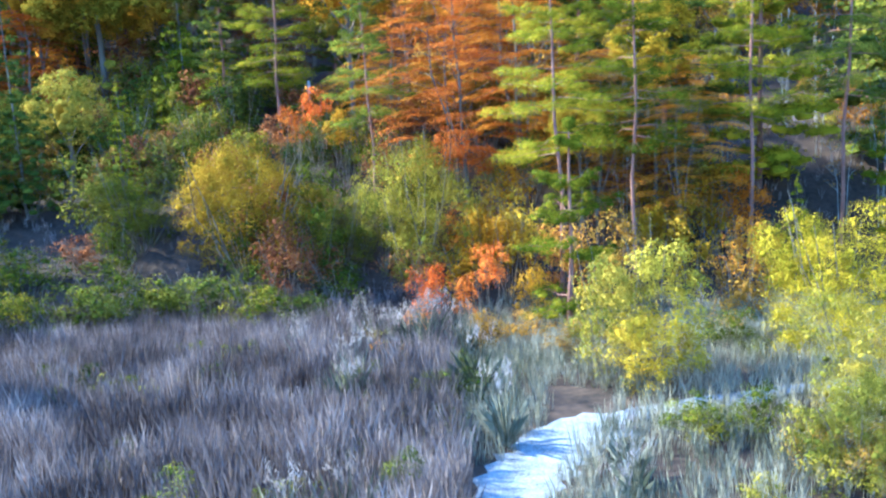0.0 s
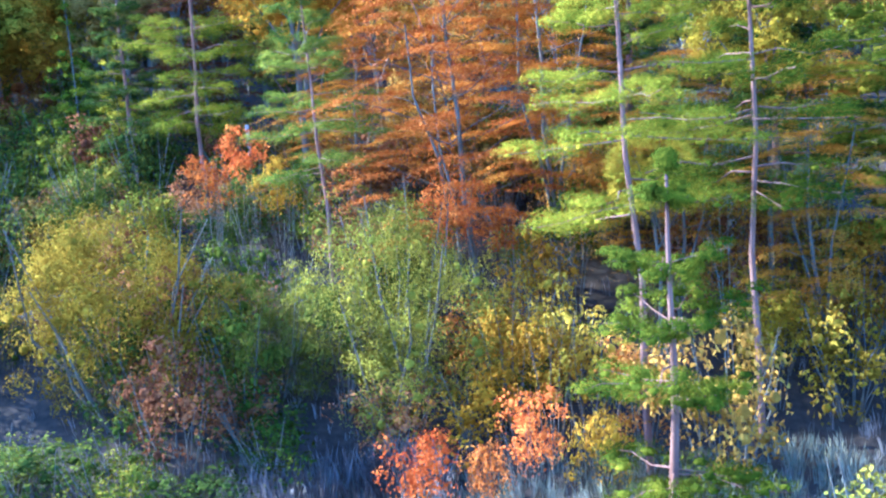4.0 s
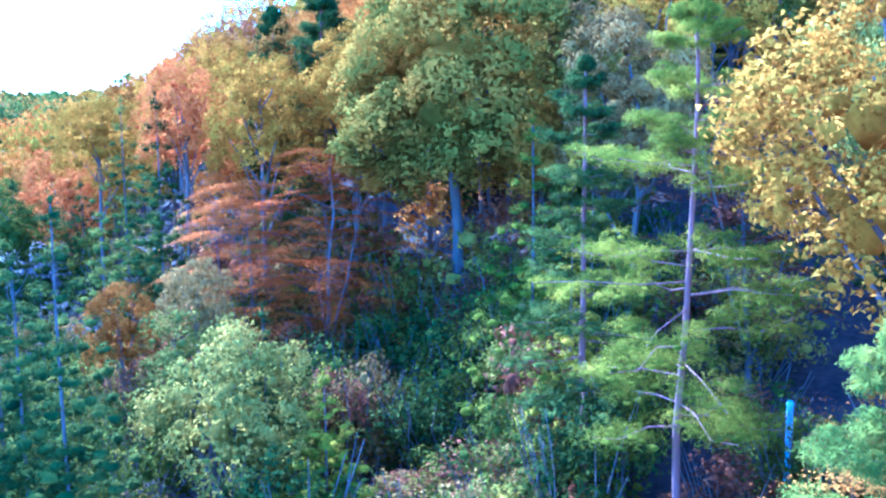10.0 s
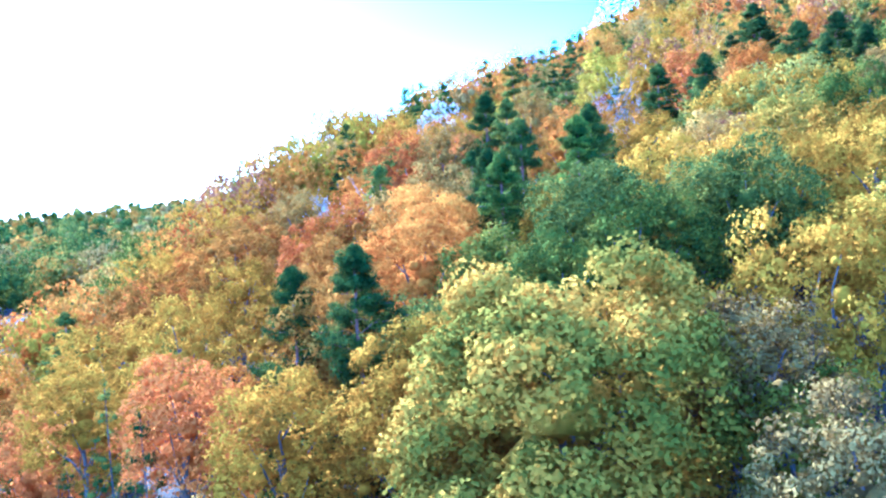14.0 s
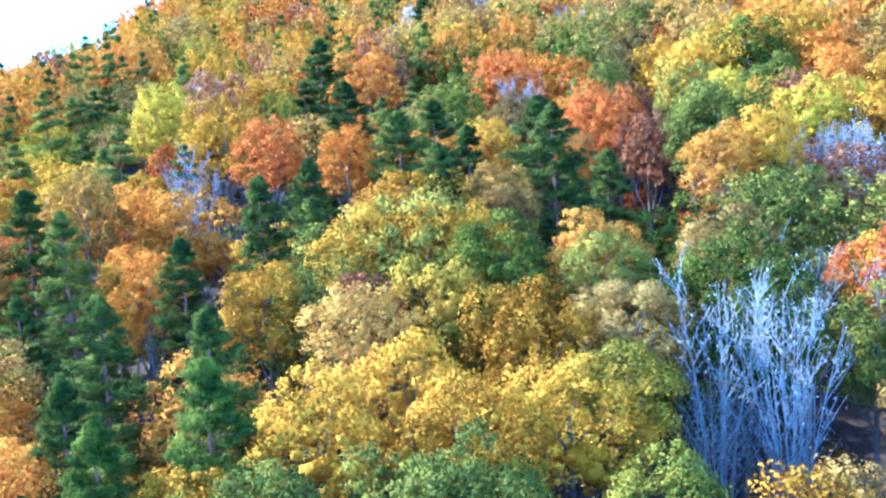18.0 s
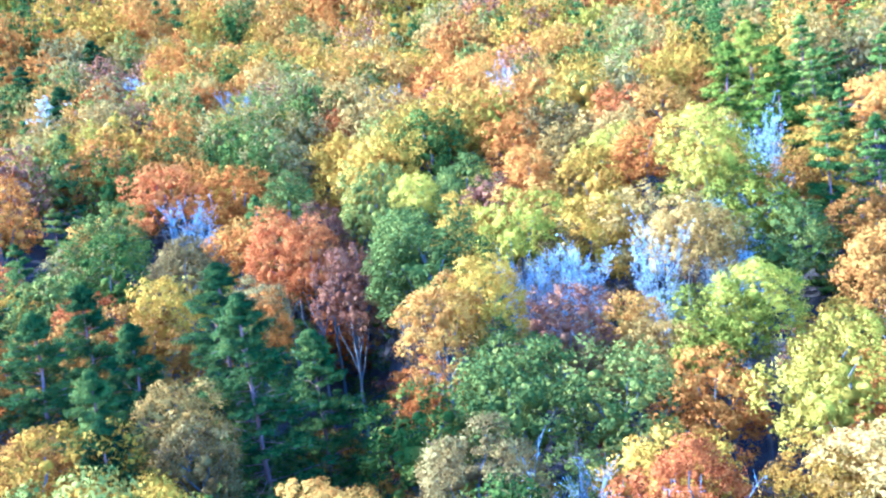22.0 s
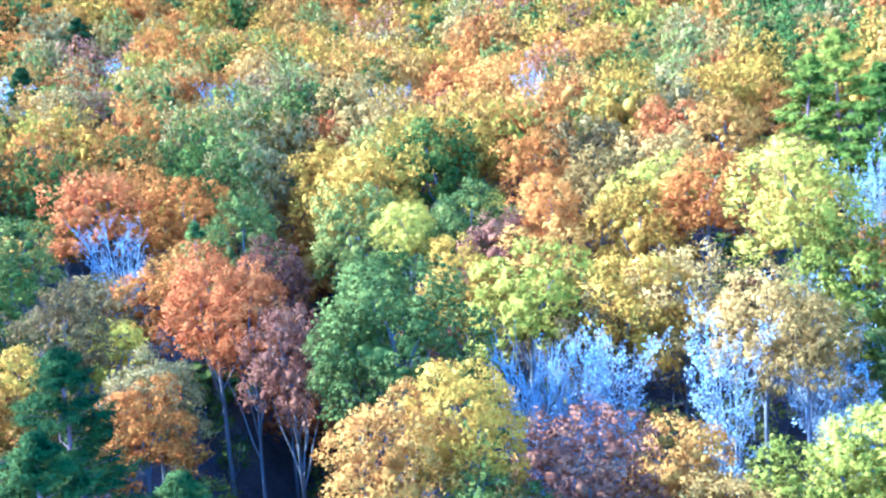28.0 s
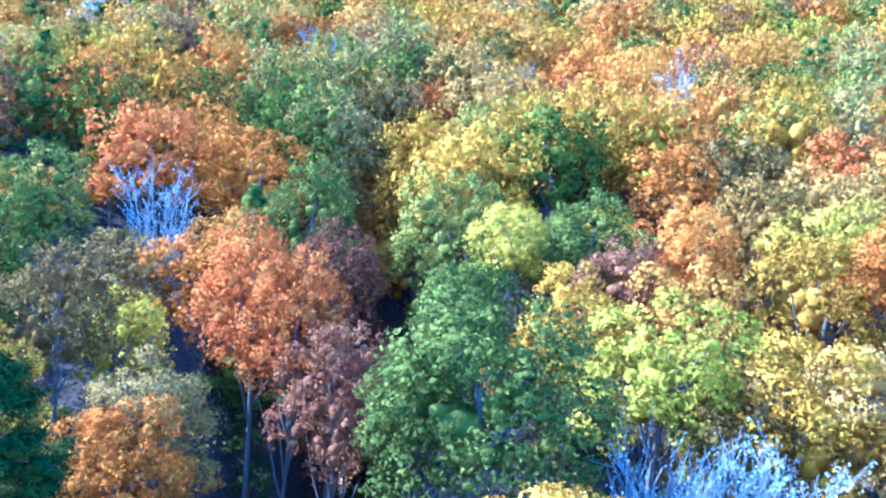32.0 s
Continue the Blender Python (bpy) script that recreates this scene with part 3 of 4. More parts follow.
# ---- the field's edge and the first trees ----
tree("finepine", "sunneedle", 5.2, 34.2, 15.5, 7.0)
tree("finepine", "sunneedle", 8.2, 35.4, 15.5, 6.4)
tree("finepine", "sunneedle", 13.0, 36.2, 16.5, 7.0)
tree("pine", "needle", 10.4, 39.6, 15.5, 6.0)
tree("finepine", "needle", 17.5, 38.0, 16.0, 7.0)
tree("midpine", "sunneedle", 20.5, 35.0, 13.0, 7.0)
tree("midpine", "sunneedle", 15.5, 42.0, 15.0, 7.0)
tree("midpine", "needle", 21.5, 42.0, 14.0, 7.0)
tree("pine", "needle", 7.4, 43.5, 14.5, 5.5)
tree("lowpine", "sunneedle", 5.0, 31.8, 7.6, 5.6)
tree("finemaple", "coral", 1.6, 39.9, 11.4, 6.6)
tree("finemaple", "orange", 4.6, 41.6, 12.6, 6.0)
tree("finemaple", "rust", 7.4, 38.8, 8.4, 4.6)
tree("finemaple", "orange", 10.6, 37.2, 9.0, 4.6)
tree("nearoak", "yellow", 9.9, 38.6, 10.8, 3.8)
tree("nearoak", "yellow", 6.5, 37.6, 7.2, 2.6)
tree("finepine", "pinegreen", -2.0, 41.0, 11.0, 5.4)
tree("finepine", "sunneedle", -7.4, 50.4, 12.2, 7.2)
tree("pine", "needle", -10.6, 52.8, 11.0, 5.4)
tree("nearoak", "gold", -3.4, 50.5, 12.0, 6.6)
tree("nearoak", "gold", -0.5, 52.0, 11.5, 5.2)
tree("finemaple", "orange", 2.4, 46.0, 10.5, 6.4)
tree("finemaple", "rust", -1.2, 46.5, 7.0, 5.4)
tree("finemaple", "rust", 5.6, 47.0, 9.0, 6.0)
tree("maple", "maroon", -8.5, 58.5, 9.0, 5.5)
tree("finemaple", "red", -24.0, 58.6, 9.8, 6.4)
tree("finemaple", "red", -27.8, 58.0, 9.2, 5.6)
tree("bigoak", "turning", -20.0, 61.6, 14.8, 11.0)
tree("nearoak", "gold", -24.5, 62.6, 13.6, 5.6)
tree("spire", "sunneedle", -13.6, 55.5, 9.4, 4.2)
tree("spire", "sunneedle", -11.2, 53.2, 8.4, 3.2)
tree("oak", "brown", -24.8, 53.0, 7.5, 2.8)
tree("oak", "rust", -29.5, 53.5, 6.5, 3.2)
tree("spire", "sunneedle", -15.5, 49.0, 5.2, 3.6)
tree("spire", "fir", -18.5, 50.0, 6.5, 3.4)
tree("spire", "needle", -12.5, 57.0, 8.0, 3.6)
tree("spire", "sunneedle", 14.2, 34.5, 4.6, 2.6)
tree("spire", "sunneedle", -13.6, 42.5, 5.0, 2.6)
tree("bush", "wheat", -7.4, 38.2, 6.4, 7.4)
tree("bush", "willow", -0.3, 37.0, 6.9, 6.0)
tree("bush", "olive", -12.4, 40.5, 4.2, 4.6)
tree("bush", "olive", -3.6, 38.6, 4.0, 4.0)
tree("twigtree", "olive", 4.5, 22.2, 4.2, 2.6)
tree("twigtree", "willow", 6.0, 22.8, 4.5, 2.8)
tree("twigtree", "yellow", 5.3, 21.6, 2.6, 2.0)
tree("bush", "lime", 11.0, 23.4, 5.0, 4.8)
tree("bush", "olive", 9.3, 18.6, 3.4, 3.4)
tree("bush", "olive", 8.0, 16.2, 2.2, 2.8)
tree("lobush", "flame", 0.1, 30.2, 3.2, 1.7)
tree("lobush", "flame", 2.1, 30.3, 3.7, 1.6)
tree("lobush", "coral", -0.5, 29.6, 1.5, 1.2)
tree("lobush", "coral", 1.3, 31.0, 2.6, 1.3)
tree("lobush", "red", 2.6, 38.2, 5.0, 1.4)
tree("lobush", "flame", 1.4, 38.8, 5.6, 1.9)
tree("lobush", "gold", 3.2, 35.4, 4.0, 2.2)
tree("lobush", "gold", -3.6, 42.0, 4.6, 1.8)
tree("lobush", "flame", -4.8, 43.6, 5.0, 1.8)
tree("lobush", "red", -5.8, 43.0, 4.6, 1.7)
tree("lobush", "green", -12.5, 35.5, 2.6, 4.4)
tree("lobush", "green", -16.5, 37.5, 2.6, 4.4)
tree("lobush", "olive", -9.6, 34.6, 2.0, 3.2)
tree("lobush", "olive", -14.5, 41.5, 4.4, 4.6)
tree("lobush", "tan", 10.6, 29.8, 3.2, 2.8)
tree("lobush", "gold", 4.0, 33.8, 2.4, 1.8)
tree("lobush", "orange", 12.9, 36.5, 4.6, 2.6)
tree("lobush", "tan", 6.6, 33.2, 4.6, 3.6)
tree("lobush", "yellow", 9.0, 36.4, 3.6, 2.0)
tree("lobush", "rust", 12.0, 33.5, 3.8, 2.6)
tree("lobush", "tan", 3.2, 29.4, 1.3, 2.4)
tree("lobush", "brown", 1.6, 27.4, 1.2, 2.0)
tree("lobush", "brown", -2.4, 27.0, 1.2, 2.2)
tree("lobush", "rust", -1.2, 25.0, 1.1, 1.6)

under = np.random.default_rng(8)
for i in range(170):
    x, y = under.uniform(-22, 27), 36.5 + 17 * under.random() ** 1.3
    tint = ["red", "orange", "brown", "olive", "olive", "green", "brown", "rust", "tan", "maroon", "green"][under.integers(11)]
    high = under.uniform(1.3, 3.2)
    # shade of the wood on the left put into dark shrub tints
    if x < -3 and y > 35:
        tint = ("green", "maroon", "fir")[i % 3]
    # sunlight along the wood's edge put into lighter tints
    if x > 0 and y < 41:
        tint = ("tan", "gold", "orange", "wheat", "rust", "lime", "olive")[i % 7]
    if spot_free(x, y, 0.2) and not (x < -12 and y > 40):
        tree("lobush", tint, x, y, high, under.uniform(1.8, 3.4))
# tints carry sun at the front right and shade at the left
for i in range(46):
    x, y = under.uniform(-9, 12), under.uniform(35, 47)
    tree("lobush", ("brown", "maroon", "olive", "tan", "green", "rust")[i % 6] if x > 1 and y > 39 else ("tan", "gold", "coral", "wheat", "olive")[i % 5] if x > 1 else ("green", "maroon", "fir")[i % 3], x, y, under.uniform(2.4, 4.4), under.uniform(2.4, 3.6))
for i in range(64):
    x, y = under.uniform(-31, -6), under.uniform(45, 66)
    tree("lobush", ("green", "brown", "fir", "olive")[i % 4], x, y, under.uniform(2.4, 5.0), under.uniform(3.0, 4.8))
for i in range(26):                               # young trees in the shade of the hollow
    x, y = under.uniform(-35, -11), under.uniform(57, 66)
    tree("sapling", ("green", "brown", "olive", "green", "maroon")[i % 5], x, y, under.uniform(4.5, 7.0), under.uniform(3.4, 4.8))
# slender stems among the pines
for i in range(16):
    x, y = under.uniform(5, 20), under.uniform(37, 48)
    tree("thinstem", ("tan", "gold", "rust", "olive")[i % 4], x, y, under.uniform(5, 9.5), under.uniform(1.8, 2.8))
# unseen dark wood added on the sunny side of the hollow to shade it
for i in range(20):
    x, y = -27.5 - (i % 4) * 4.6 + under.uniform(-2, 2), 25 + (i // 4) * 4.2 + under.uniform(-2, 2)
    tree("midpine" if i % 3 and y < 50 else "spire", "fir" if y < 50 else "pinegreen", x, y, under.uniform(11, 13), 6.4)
# the stand on the sunny side of the field, whose shade lies over the grass
for i in range(9):
    tree("midpine", "needle", -21 - (i % 3) * 3.4, 6 + i * 3.1, 10.0, 6.5)
# fir-dark row added as the wood's deep shade behind the field's far corner
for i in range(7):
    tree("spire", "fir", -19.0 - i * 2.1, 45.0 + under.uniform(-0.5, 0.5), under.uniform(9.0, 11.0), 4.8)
for i in range(34):
    x, y = under.uniform(-33, -16), under.uniform(45, 53)
    if spot_free(x, y, 0.4):
        tree(("spire", "oak", "oak")[i % 3], ("fir", "brown", "olive", "needle", "green", "rust")[i % 6], x, y, under.uniform(6.0, 8.5), under.uniform(3.6, 4.8))
# low shrubs, their dark tints standing for the wood's shade
for i in range(40):
    x, y = under.uniform(-16, -4), under.uniform(44, 56)
    tree("lobush", ("green", "maroon", "fir", "brown")[i % 4], x, y, under.uniform(1.6, 3.4), under.uniform(2.4, 3.8))
for i in range(30):                               # brown thicket behind the maples
    x, y = under.uniform(-4, 13), under.uniform(43, 56)
    tree("lobush", ("brown", "rust", "olive", "maroon", "tan")[i % 5], x, y, under.uniform(2.4, 5.0), under.uniform(3.0, 4.6))
for i in range(34):                               # dark green weeds in the dry field
    x, y = under.uniform(-13, 1), under.uniform(13, 29)
    tree("weed", ("green", "olive", "fir", "needle")[i % 4], x, y, under.uniform(0.6, 1.3), under.uniform(0.9, 2.0))
for i in range(16):                               # brambles along the field's far edge
    x, y = -17.5 + i * 0.95 + under.uniform(-0.4, 0.4), under.uniform(32.5, 35.5)
    tree("bramble", ("green", "needle", "fir", "green")[i % 4], x, y, under.uniform(1.4, 2.6), under.uniform(2.4, 3.4))
for i in range(34):                               # weeds and seedlings beside the track
    x, y = (under.uniform(4.2, 12), under.uniform(14.5, 19.2)) if i % 2 else (under.uniform(1.5, 11), under.uniform(24, 30))
    tree("weed", ("olive", "green", "tan", "green", "brown")[i % 5], x, y, under.uniform(0.6, 1.5), under.uniform(0.9, 1.9))
for i in range(26):                               # shrubs below the wood on the valley side
    x, y = under.uniform(-48, -28), under.uniform(46, 58)
    tree("valleybush", ("green", "brown", "olive", "fir")[i % 4], x, y, under.uniform(2.4, 4.6), under.uniform(3.0, 4.8))
for i in range(40):
    x, y = under.uniform(-33, -12), under.uniform(53, 63)
    tree("valleybush", ("green", "fir", "maroon")[i % 3], x, y, under.uniform(2.4, 5.2), under.uniform(3.2, 5.0))
# pole
POST = surface("post_paint", (0.40, 0.46, 0.47), (0.58, 0.63, 0.63), 2.0, 0.4, 0.05)
h = Heap()
limb(h, [(0, 0, -0.3), (0, 0, 1.5), (0, 0, 3.0)], 0.075, 0.07, 12)
limb(h, [(0, 0, 2.98), (0, 0, 3.02), (0, 0, 3.05)], 0.085, 0.05, 12)
post = new("marker_post", h.mesh("marker_post", [POST], True))
post.location = (-6.1, 53.6, gz(-6.1, 53.6) - 0.4)
tagged(post, "pale blue painted steel post among shrubs", "post")

# ---- single trees of the slope ----
# brown leaves, tinted darker for the deep shade beside the great oak
tree("nearoak", "brown", -12.6, 60.2, 11.0, 5.2)
tree("spire", "needle", -34.0, 59.0, 12.5, 5.2)
tree("oak", "gold", -29.4, 60.6, 13.4, 5.2)
tree("oak", "red", -34.6, 61.1, 13.3, 5.2)
tree("oak", "gold", -25.5, 62.0, 12.8, 5.2)
tree("spire", "needle", -41.1, 62.4, 11.4, 5.2)
tree("oak", "turning", -15.3, 64.4, 9.8, 5.2)
tree("oak", "gold", -44.3, 63.1, 12.2, 5.2)
tree("bigpine", "needle", -28.5, 63.7, 15.5, 4.5)
tree("bigpine", "needle", -33.2, 65.3, 14.3, 4.5)
tree("oak", "olive", -27.9, 65.4, 13.1, 5.2)
tree("oak", "brown", -16.6, 65.7, 11.1, 5.2)
tree("oak", "rust", -31.9, 66.2, 13.8, 5.0)
tree("oak", "green", -23.6, 68.4, 13.1, 5.0)
tree("midoak", "gold", -45.1, 69.3, 12.6, 5.0)
tree("oak", "gold", -16.4, 70.2, 11.8, 5.6)
tree("oak", "green", -27.7, 70.2, 12.9, 5.1)
tree("oak", "green", -21.8, 70.7, 13.3, 5.0)
tree("oak", "olive", -23.5, 72.1, 13.7, 5.9)
tree("oak", "gold", -14.8, 73.2, 11.5, 5.4)
tree("oak", "olive", -25.2, 73.5, 13.7, 5.4)
tree("oak", "rust", -38.8, 73.8, 12.5, 5.0)
tree("oak", "olive", -19.3, 74.0, 13.6, 5.1)
tree("midoak", "gold", -46.9, 74.8, 12.5, 5.0)
tree("oak", "gold", -27.5, 75.4, 12.5, 5.0)
tree("oak", "orange", -31.2, 70.4, 14.0, 6.2)
tree("bigpine", "pinegreen", -27.3, 77.0, 14.8, 6.4)
tree("bigpine", "pinegreen", -30.2, 75.4, 14.2, 6.0)
tree("oak", "olive", -21.1, 75.5, 12.5, 5.0)
tree("oak", "green", -19.2, 75.8, 12, 5.0)
tree("oak", "green", -13.8, 76.4, 11.5, 5.0)
tree("oak", "orange", -35.1, 77.5, 13, 5.0)
tree("bigpine", "needle", -32.8, 78.4, 14, 4.8)
tree("oak", "gold", -24.5, 79.1, 13, 5.3)
tree("midoak", "rust", -61.1, 79.3, 12.5, 7.4)
tree("oak", "gold", -19.6, 79.9, 12.5, 5.6)
tree("oak", "gold", -16.4, 80.5, 12.4, 5.4)
tree("bigpine", "needle", -28.8, 81.4, 14.4, 5.6)
tree("midoak", "red", -47.8, 81.5, 12.5, 5.3)
tree("midoak", "rust", -44.9, 81.8, 12.5, 5.9)
tree("oak", "orange", -39.8, 82.4, 13, 6.6)
tree("oak", "turning", -14.9, 82.8, 12, 5.4)
tree("oak", "gold", -22.1, 83.0, 12.5, 6.0)
tree("midoak", "tan", -42.5, 83.4, 12.5, 5.0)
tree("bigpine", "needle", -34.5, 83.9, 14.5, 6.3)
tree("midoak", "red", -47.1, 84.6, 12.5, 5.0)
tree("midoak", "rust", -60.3, 85.7, 12.5, 7.2)
tree("oak", "gold", 1.2, 85.8, 10.4, 5.0)
tree("midoak", "tan", -41.5, 86.0, 13, 6.0)
tree("bare", "silver", -8.1, 86.3, 13.2, 5.0)
tree("oak", "brown", -2.3, 86.7, 9.5, 5.0)
tree("bigpine", "needle", -46.9, 86.9, 13.5, 5.1)
tree("bare", "silver", -10.5, 87.4, 12.8, 5.0)
tree("oak", "tan", -24.8, 87.4, 12.5, 5.6)
tree("nearoak", "brown", -13.7, 88.0, 12, 5.0)
tree("oak", "gold", -17.8, 87.6, 12.5, 6.0)
tree("oak", "brown", 0.9, 89.2, 9.4, 5.0)
tree("nearoak", "olive", -3.9, 89.5, 10.4, 5.0)
tree("oak", "tan", 5.0, 90.5, 12.5, 5.5)
tree("bare", "silver", -1.8, 90.5, 12, 5.0)
tree("nearoak", "brown", -13.5, 91.0, 10.9, 6.2)
tree("oak", "turning", -21.7, 91.0, 12.5, 6.4)
tree("oak", "gold", -30.2, 91.1, 12.5, 5.0)
tree("oak", "maroon", -25.3, 91.1, 11.5, 5.0)
tree("oak", "gold", 3.1, 91.4, 11.5, 5.1)
tree("nearoak", "green", -9.0, 91.5, 12.4, 8.4)
tree("oak", "olive", -27.9, 92.2, 12, 6.2)
tree("bigpine", "needle", -34.7, 92.3, 13.5, 4.9)
tree("nearoak", "olive", -14.7, 92.4, 12.5, 5.0)
tree("nearoak", "red", -1.8, 92.4, 12.4, 5.7)
tree("nearoak", "green", -19.5, 93.3, 12.9, 6.4)
tree("nearoak", "rust", -14.9, 94.3, 12.5, 5.0)
tree("oak", "gold", -26.4, 94.5, 13.5, 5.2)
tree("oak", "orange", -37.5, 94.6, 12.5, 5.0)
tree("bigpine", "needle", -42.0, 95.1, 14.4, 6.0)
tree("oak", "olive", -24.2, 95.7, 13.5, 9.9)
tree("midoak", "red", -51.6, 96.0, 13.5, 7.2)
tree("oak", "olive", -27.1, 96.2, 12.4, 7.1)
tree("bare", "silver", -5.0, 96.3, 10.4, 5.0)
tree("midoak", "tan", -48.6, 96.4, 13.5, 5.0)
tree("oak", "yellow", 8.0, 97.1, 12.9, 6.8)
tree("bigpine", "needle", -29.3, 97.4, 13.4, 6.5)
tree("oak", "gold", -21.7, 97.4, 13, 6.8)
# brown tint stands for shade near the mouth of the gully
tree("nearoak", "brown", -8.4, 98.4, 11, 6.4)
tree("bigpine", "needle", -32.4, 98.4, 14.5, 6.8)
tree("bigpine", "needle", -46.7, 99.3, 14.4, 7.8)
tree("oak", "gold", -25.0, 99.7, 13.5, 8.2)
tree("bigpine", "fir", -22.8, 100.4, 13.5, 6.6)
tree("bigpine", "fir", -30.8, 101.7, 14.4, 7.2)
tree("oak", "brown", -19.4, 101.6, 12.0, 3.8)
tree("oak", "rust", -26.7, 103.0, 12.4, 5.0)
tree("bigpine", "fir", -23.7, 104.0, 14, 7.9)
tree("oak", "tan", -20.2, 104.8, 12.5, 5.0)
tree("midoak", "tan", -46.5, 105.5, 13.5, 5.4)
tree("oak", "lime", 10.0, 106.4, 11.9, 5.5)
tree("oak", "lime", 8.0, 106.7, 11, 6.5)
tree("oak", "tan", 5.7, 108.8, 8.9, 5.6)
tree("oak", "brown", 2.7, 109.3, 8, 5.0)
tree("bigpine", "fir", -22.5, 109.8, 13.5, 7.6)
tree("bigpine", "fir", -13.6, 110.6, 16.0, 9.0)
tree("bigpine", "fir", -16.8, 107.0, 16.0, 9.6)
tree("bigpine", "fir", -27.2, 110.7, 14.5, 8.8)
tree("oak", "olive", -2.7, 110.8, 9.5, 6.5)
tree("oak", "rust", -6.2, 112.3, 13.8, 5.4)
tree("oak", "orange", -31.0, 112.4, 13.5, 5.0)
tree("oak", "gold", -3.5, 112.5, 13.2, 5.0)
tree("oak", "rust", 5.6, 113.2, 8.5, 5.7)
tree("bigpine", "fir", -25.0, 113.6, 14.4, 8.2)
tree("bare", "silver", -43.3, 114.6, 12.5, 5.0)
tree("oak", "tan", 12.5, 115.3, 12, 5.0)
tree("fullbare", "silver", 14.3, 115.5, 9.5, 5.0)
tree("bigpine", "fir", -18.1, 115.5, 15.1, 10.0)
tree("fullbare", "silver", 9.2, 116.5, 11.9, 5.0)
tree("midoak", "red", -37.6, 116.7, 13.5, 6.0)
tree("midoak", "tan", 12.1, 118.2, 12, 5.6)
tree("midoak", "lime", 18.1, 120.1, 12, 7.6)
tree("bare", "silver", 3.5, 120.3, 8.9, 5.0)
tree("fullbare", "silver", 17.8, 121.4, 9.6, 6.4)
tree("fullbare", "silver", 15.8, 119.8, 9.0, 5.4)
tree("bare", "silver", 1.2, 120.4, 9, 5.0)
tree("fullbare", "silver", 5.9, 120.9, 9.4, 5.0)
tree("oak", "orange", -16.3, 121.2, 12.4, 5.0)
tree("oak", "rust", -23.3, 121.2, 9.9, 8.2)
tree("bigpine", "fir", -33.0, 122.0, 14.5, 9.5)
tree("oak", "olive", -6.6, 123.4, 16.0, 4.4)
tree("midoak", "gold", -22.0, 123.1, 11, 5.0)
tree("oak", "olive", -4.4, 123.1, 14.8, 9.0)
tree("oak", "brown", -16.1, 123.9, 12.3, 5.0)
tree("midoak", "yellow", 17.2, 123.4, 16, 7.2)
tree("midoak", "tan", 11.0, 124.4, 10.9, 6.7)
tree("midoak", "brown", 5.6, 125.0, 9.4, 5.5)
tree("midoak", "gold", 8.2, 125.1, 11, 7.6)
tree("midoak", "gold", -44.8, 126.4, 13.5, 7.8)
tree("midoak", "lime", 3.4, 127.0, 11.5, 7.7)
tree("midoak", "maroon", -9.5, 127.9, 19.5, 5.4)
# shade left of the gully put into this tree's brown tint
tree("midoak", "brown", -20.6, 128.0, 12.0, 5.0)
tree("hilloak", "rust", -138.3, 128.1, 12.5, 10.0)
tree("fullbare", "silver", 25.4, 129.4, 12.9, 5.3)
tree("midoak", "red", -11.7, 131.3, 19.5, 5.0)
tree("midoak", "gold", 0.7, 131.6, 11, 6.6)
tree("midoak", "orange", 16.5, 132.4, 13, 6.9)
tree("midoak", "green", -26.5, 132.9, 11.5, 7.9)
tree("midoak", "yellow", -53.3, 133.4, 13.5, 7.8)
tree("midoak", "olive", -4.5, 133.4, 12.9, 5.0)
tree("midoak", "red", -13.6, 133.6, 16.1, 6.2)
tree("midoak", "gold", 12.8, 134.3, 10.9, 8.4)
tree("midoak", "orange", 8.2, 137.8, 11.9, 5.0)
tree("midoak", "maroon", -10.0, 138.1, 19.6, 5.0)
tree("midoak", "maroon", 4.7, 138.4, 10, 6.8)
tree("hilloak", "maroon", -50.5, 140.1, 13.5, 7.4)
tree("hillpine", "sunneedle", 34.1, 140.3, 14, 9.0)
tree("midoak", "olive", 3.4, 143.2, 10.9, 7.2)
tree("midoak", "yellow", -0.5, 143.6, 10.4, 5.2)
tree("bare", "silver", -20.2, 143.9, 11, 5.6)
tree("midoak", "olive", -27.3, 144.2, 11, 7.4)
tree("midoak", "tan", 14.5, 145.0, 10.9, 8.4)
tree("midoak", "olive", -12.1, 145.8, 16.2, 6.0)
tree("hilloak", "tan", 20.8, 147.3, 11, 8.6)
tree("hilloak", "orange", -36.8, 147.7, 13.5, 7.9)
tree("midoak", "olive", -3.9, 148.7, 14.2, 7.7)
tree("hillpine", "fir", -41.6, 149.1, 14.5, 10.0)
tree("hillpine", "sunneedle", 34.6, 150.4, 13, 9.2)
tree("midoak", "orange", -16.3, 151.7, 11.3, 8.0)
tree("hilloak", "red", -22.7, 152.7, 12, 8.1)
tree("hilloak", "brown", 16.6, 153.8, 11, 8.7)
tree("hillpine", "sunneedle", 40.3, 154.0, 14, 10.0)
tree("hilloak", "gold", -1.8, 154.8, 13.5, 10.0)
tree("hilloak", "red", 24.4, 155.0, 10.9, 6.2)
tree("hilloak", "green", 4.2, 156.9, 12, 9.4)
tree("hilloak", "gold", 32.3, 160.4, 12, 7.7)
tree("hilloak", "gold", -4.7, 161.1, 17.2, 8.1)
tree("hilloak", "olive", 23.0, 163.9, 11, 8.5)
tree("hilloak", "brown", -11.9, 165.6, 12.1, 10.0)
tree("hilloak", "yellow", 11.3, 166.3, 10.5, 8.4)
tree("hilloak", "maroon", -30.6, 166.5, 11, 8.4)
tree("hilloak", "olive", -21.5, 168.0, 11, 10.0)
tree("hilloak", "tan", -36.0, 168.4, 13.5, 7.5)
tree("hilloak", "red", 20.4, 170.0, 11, 5.2)
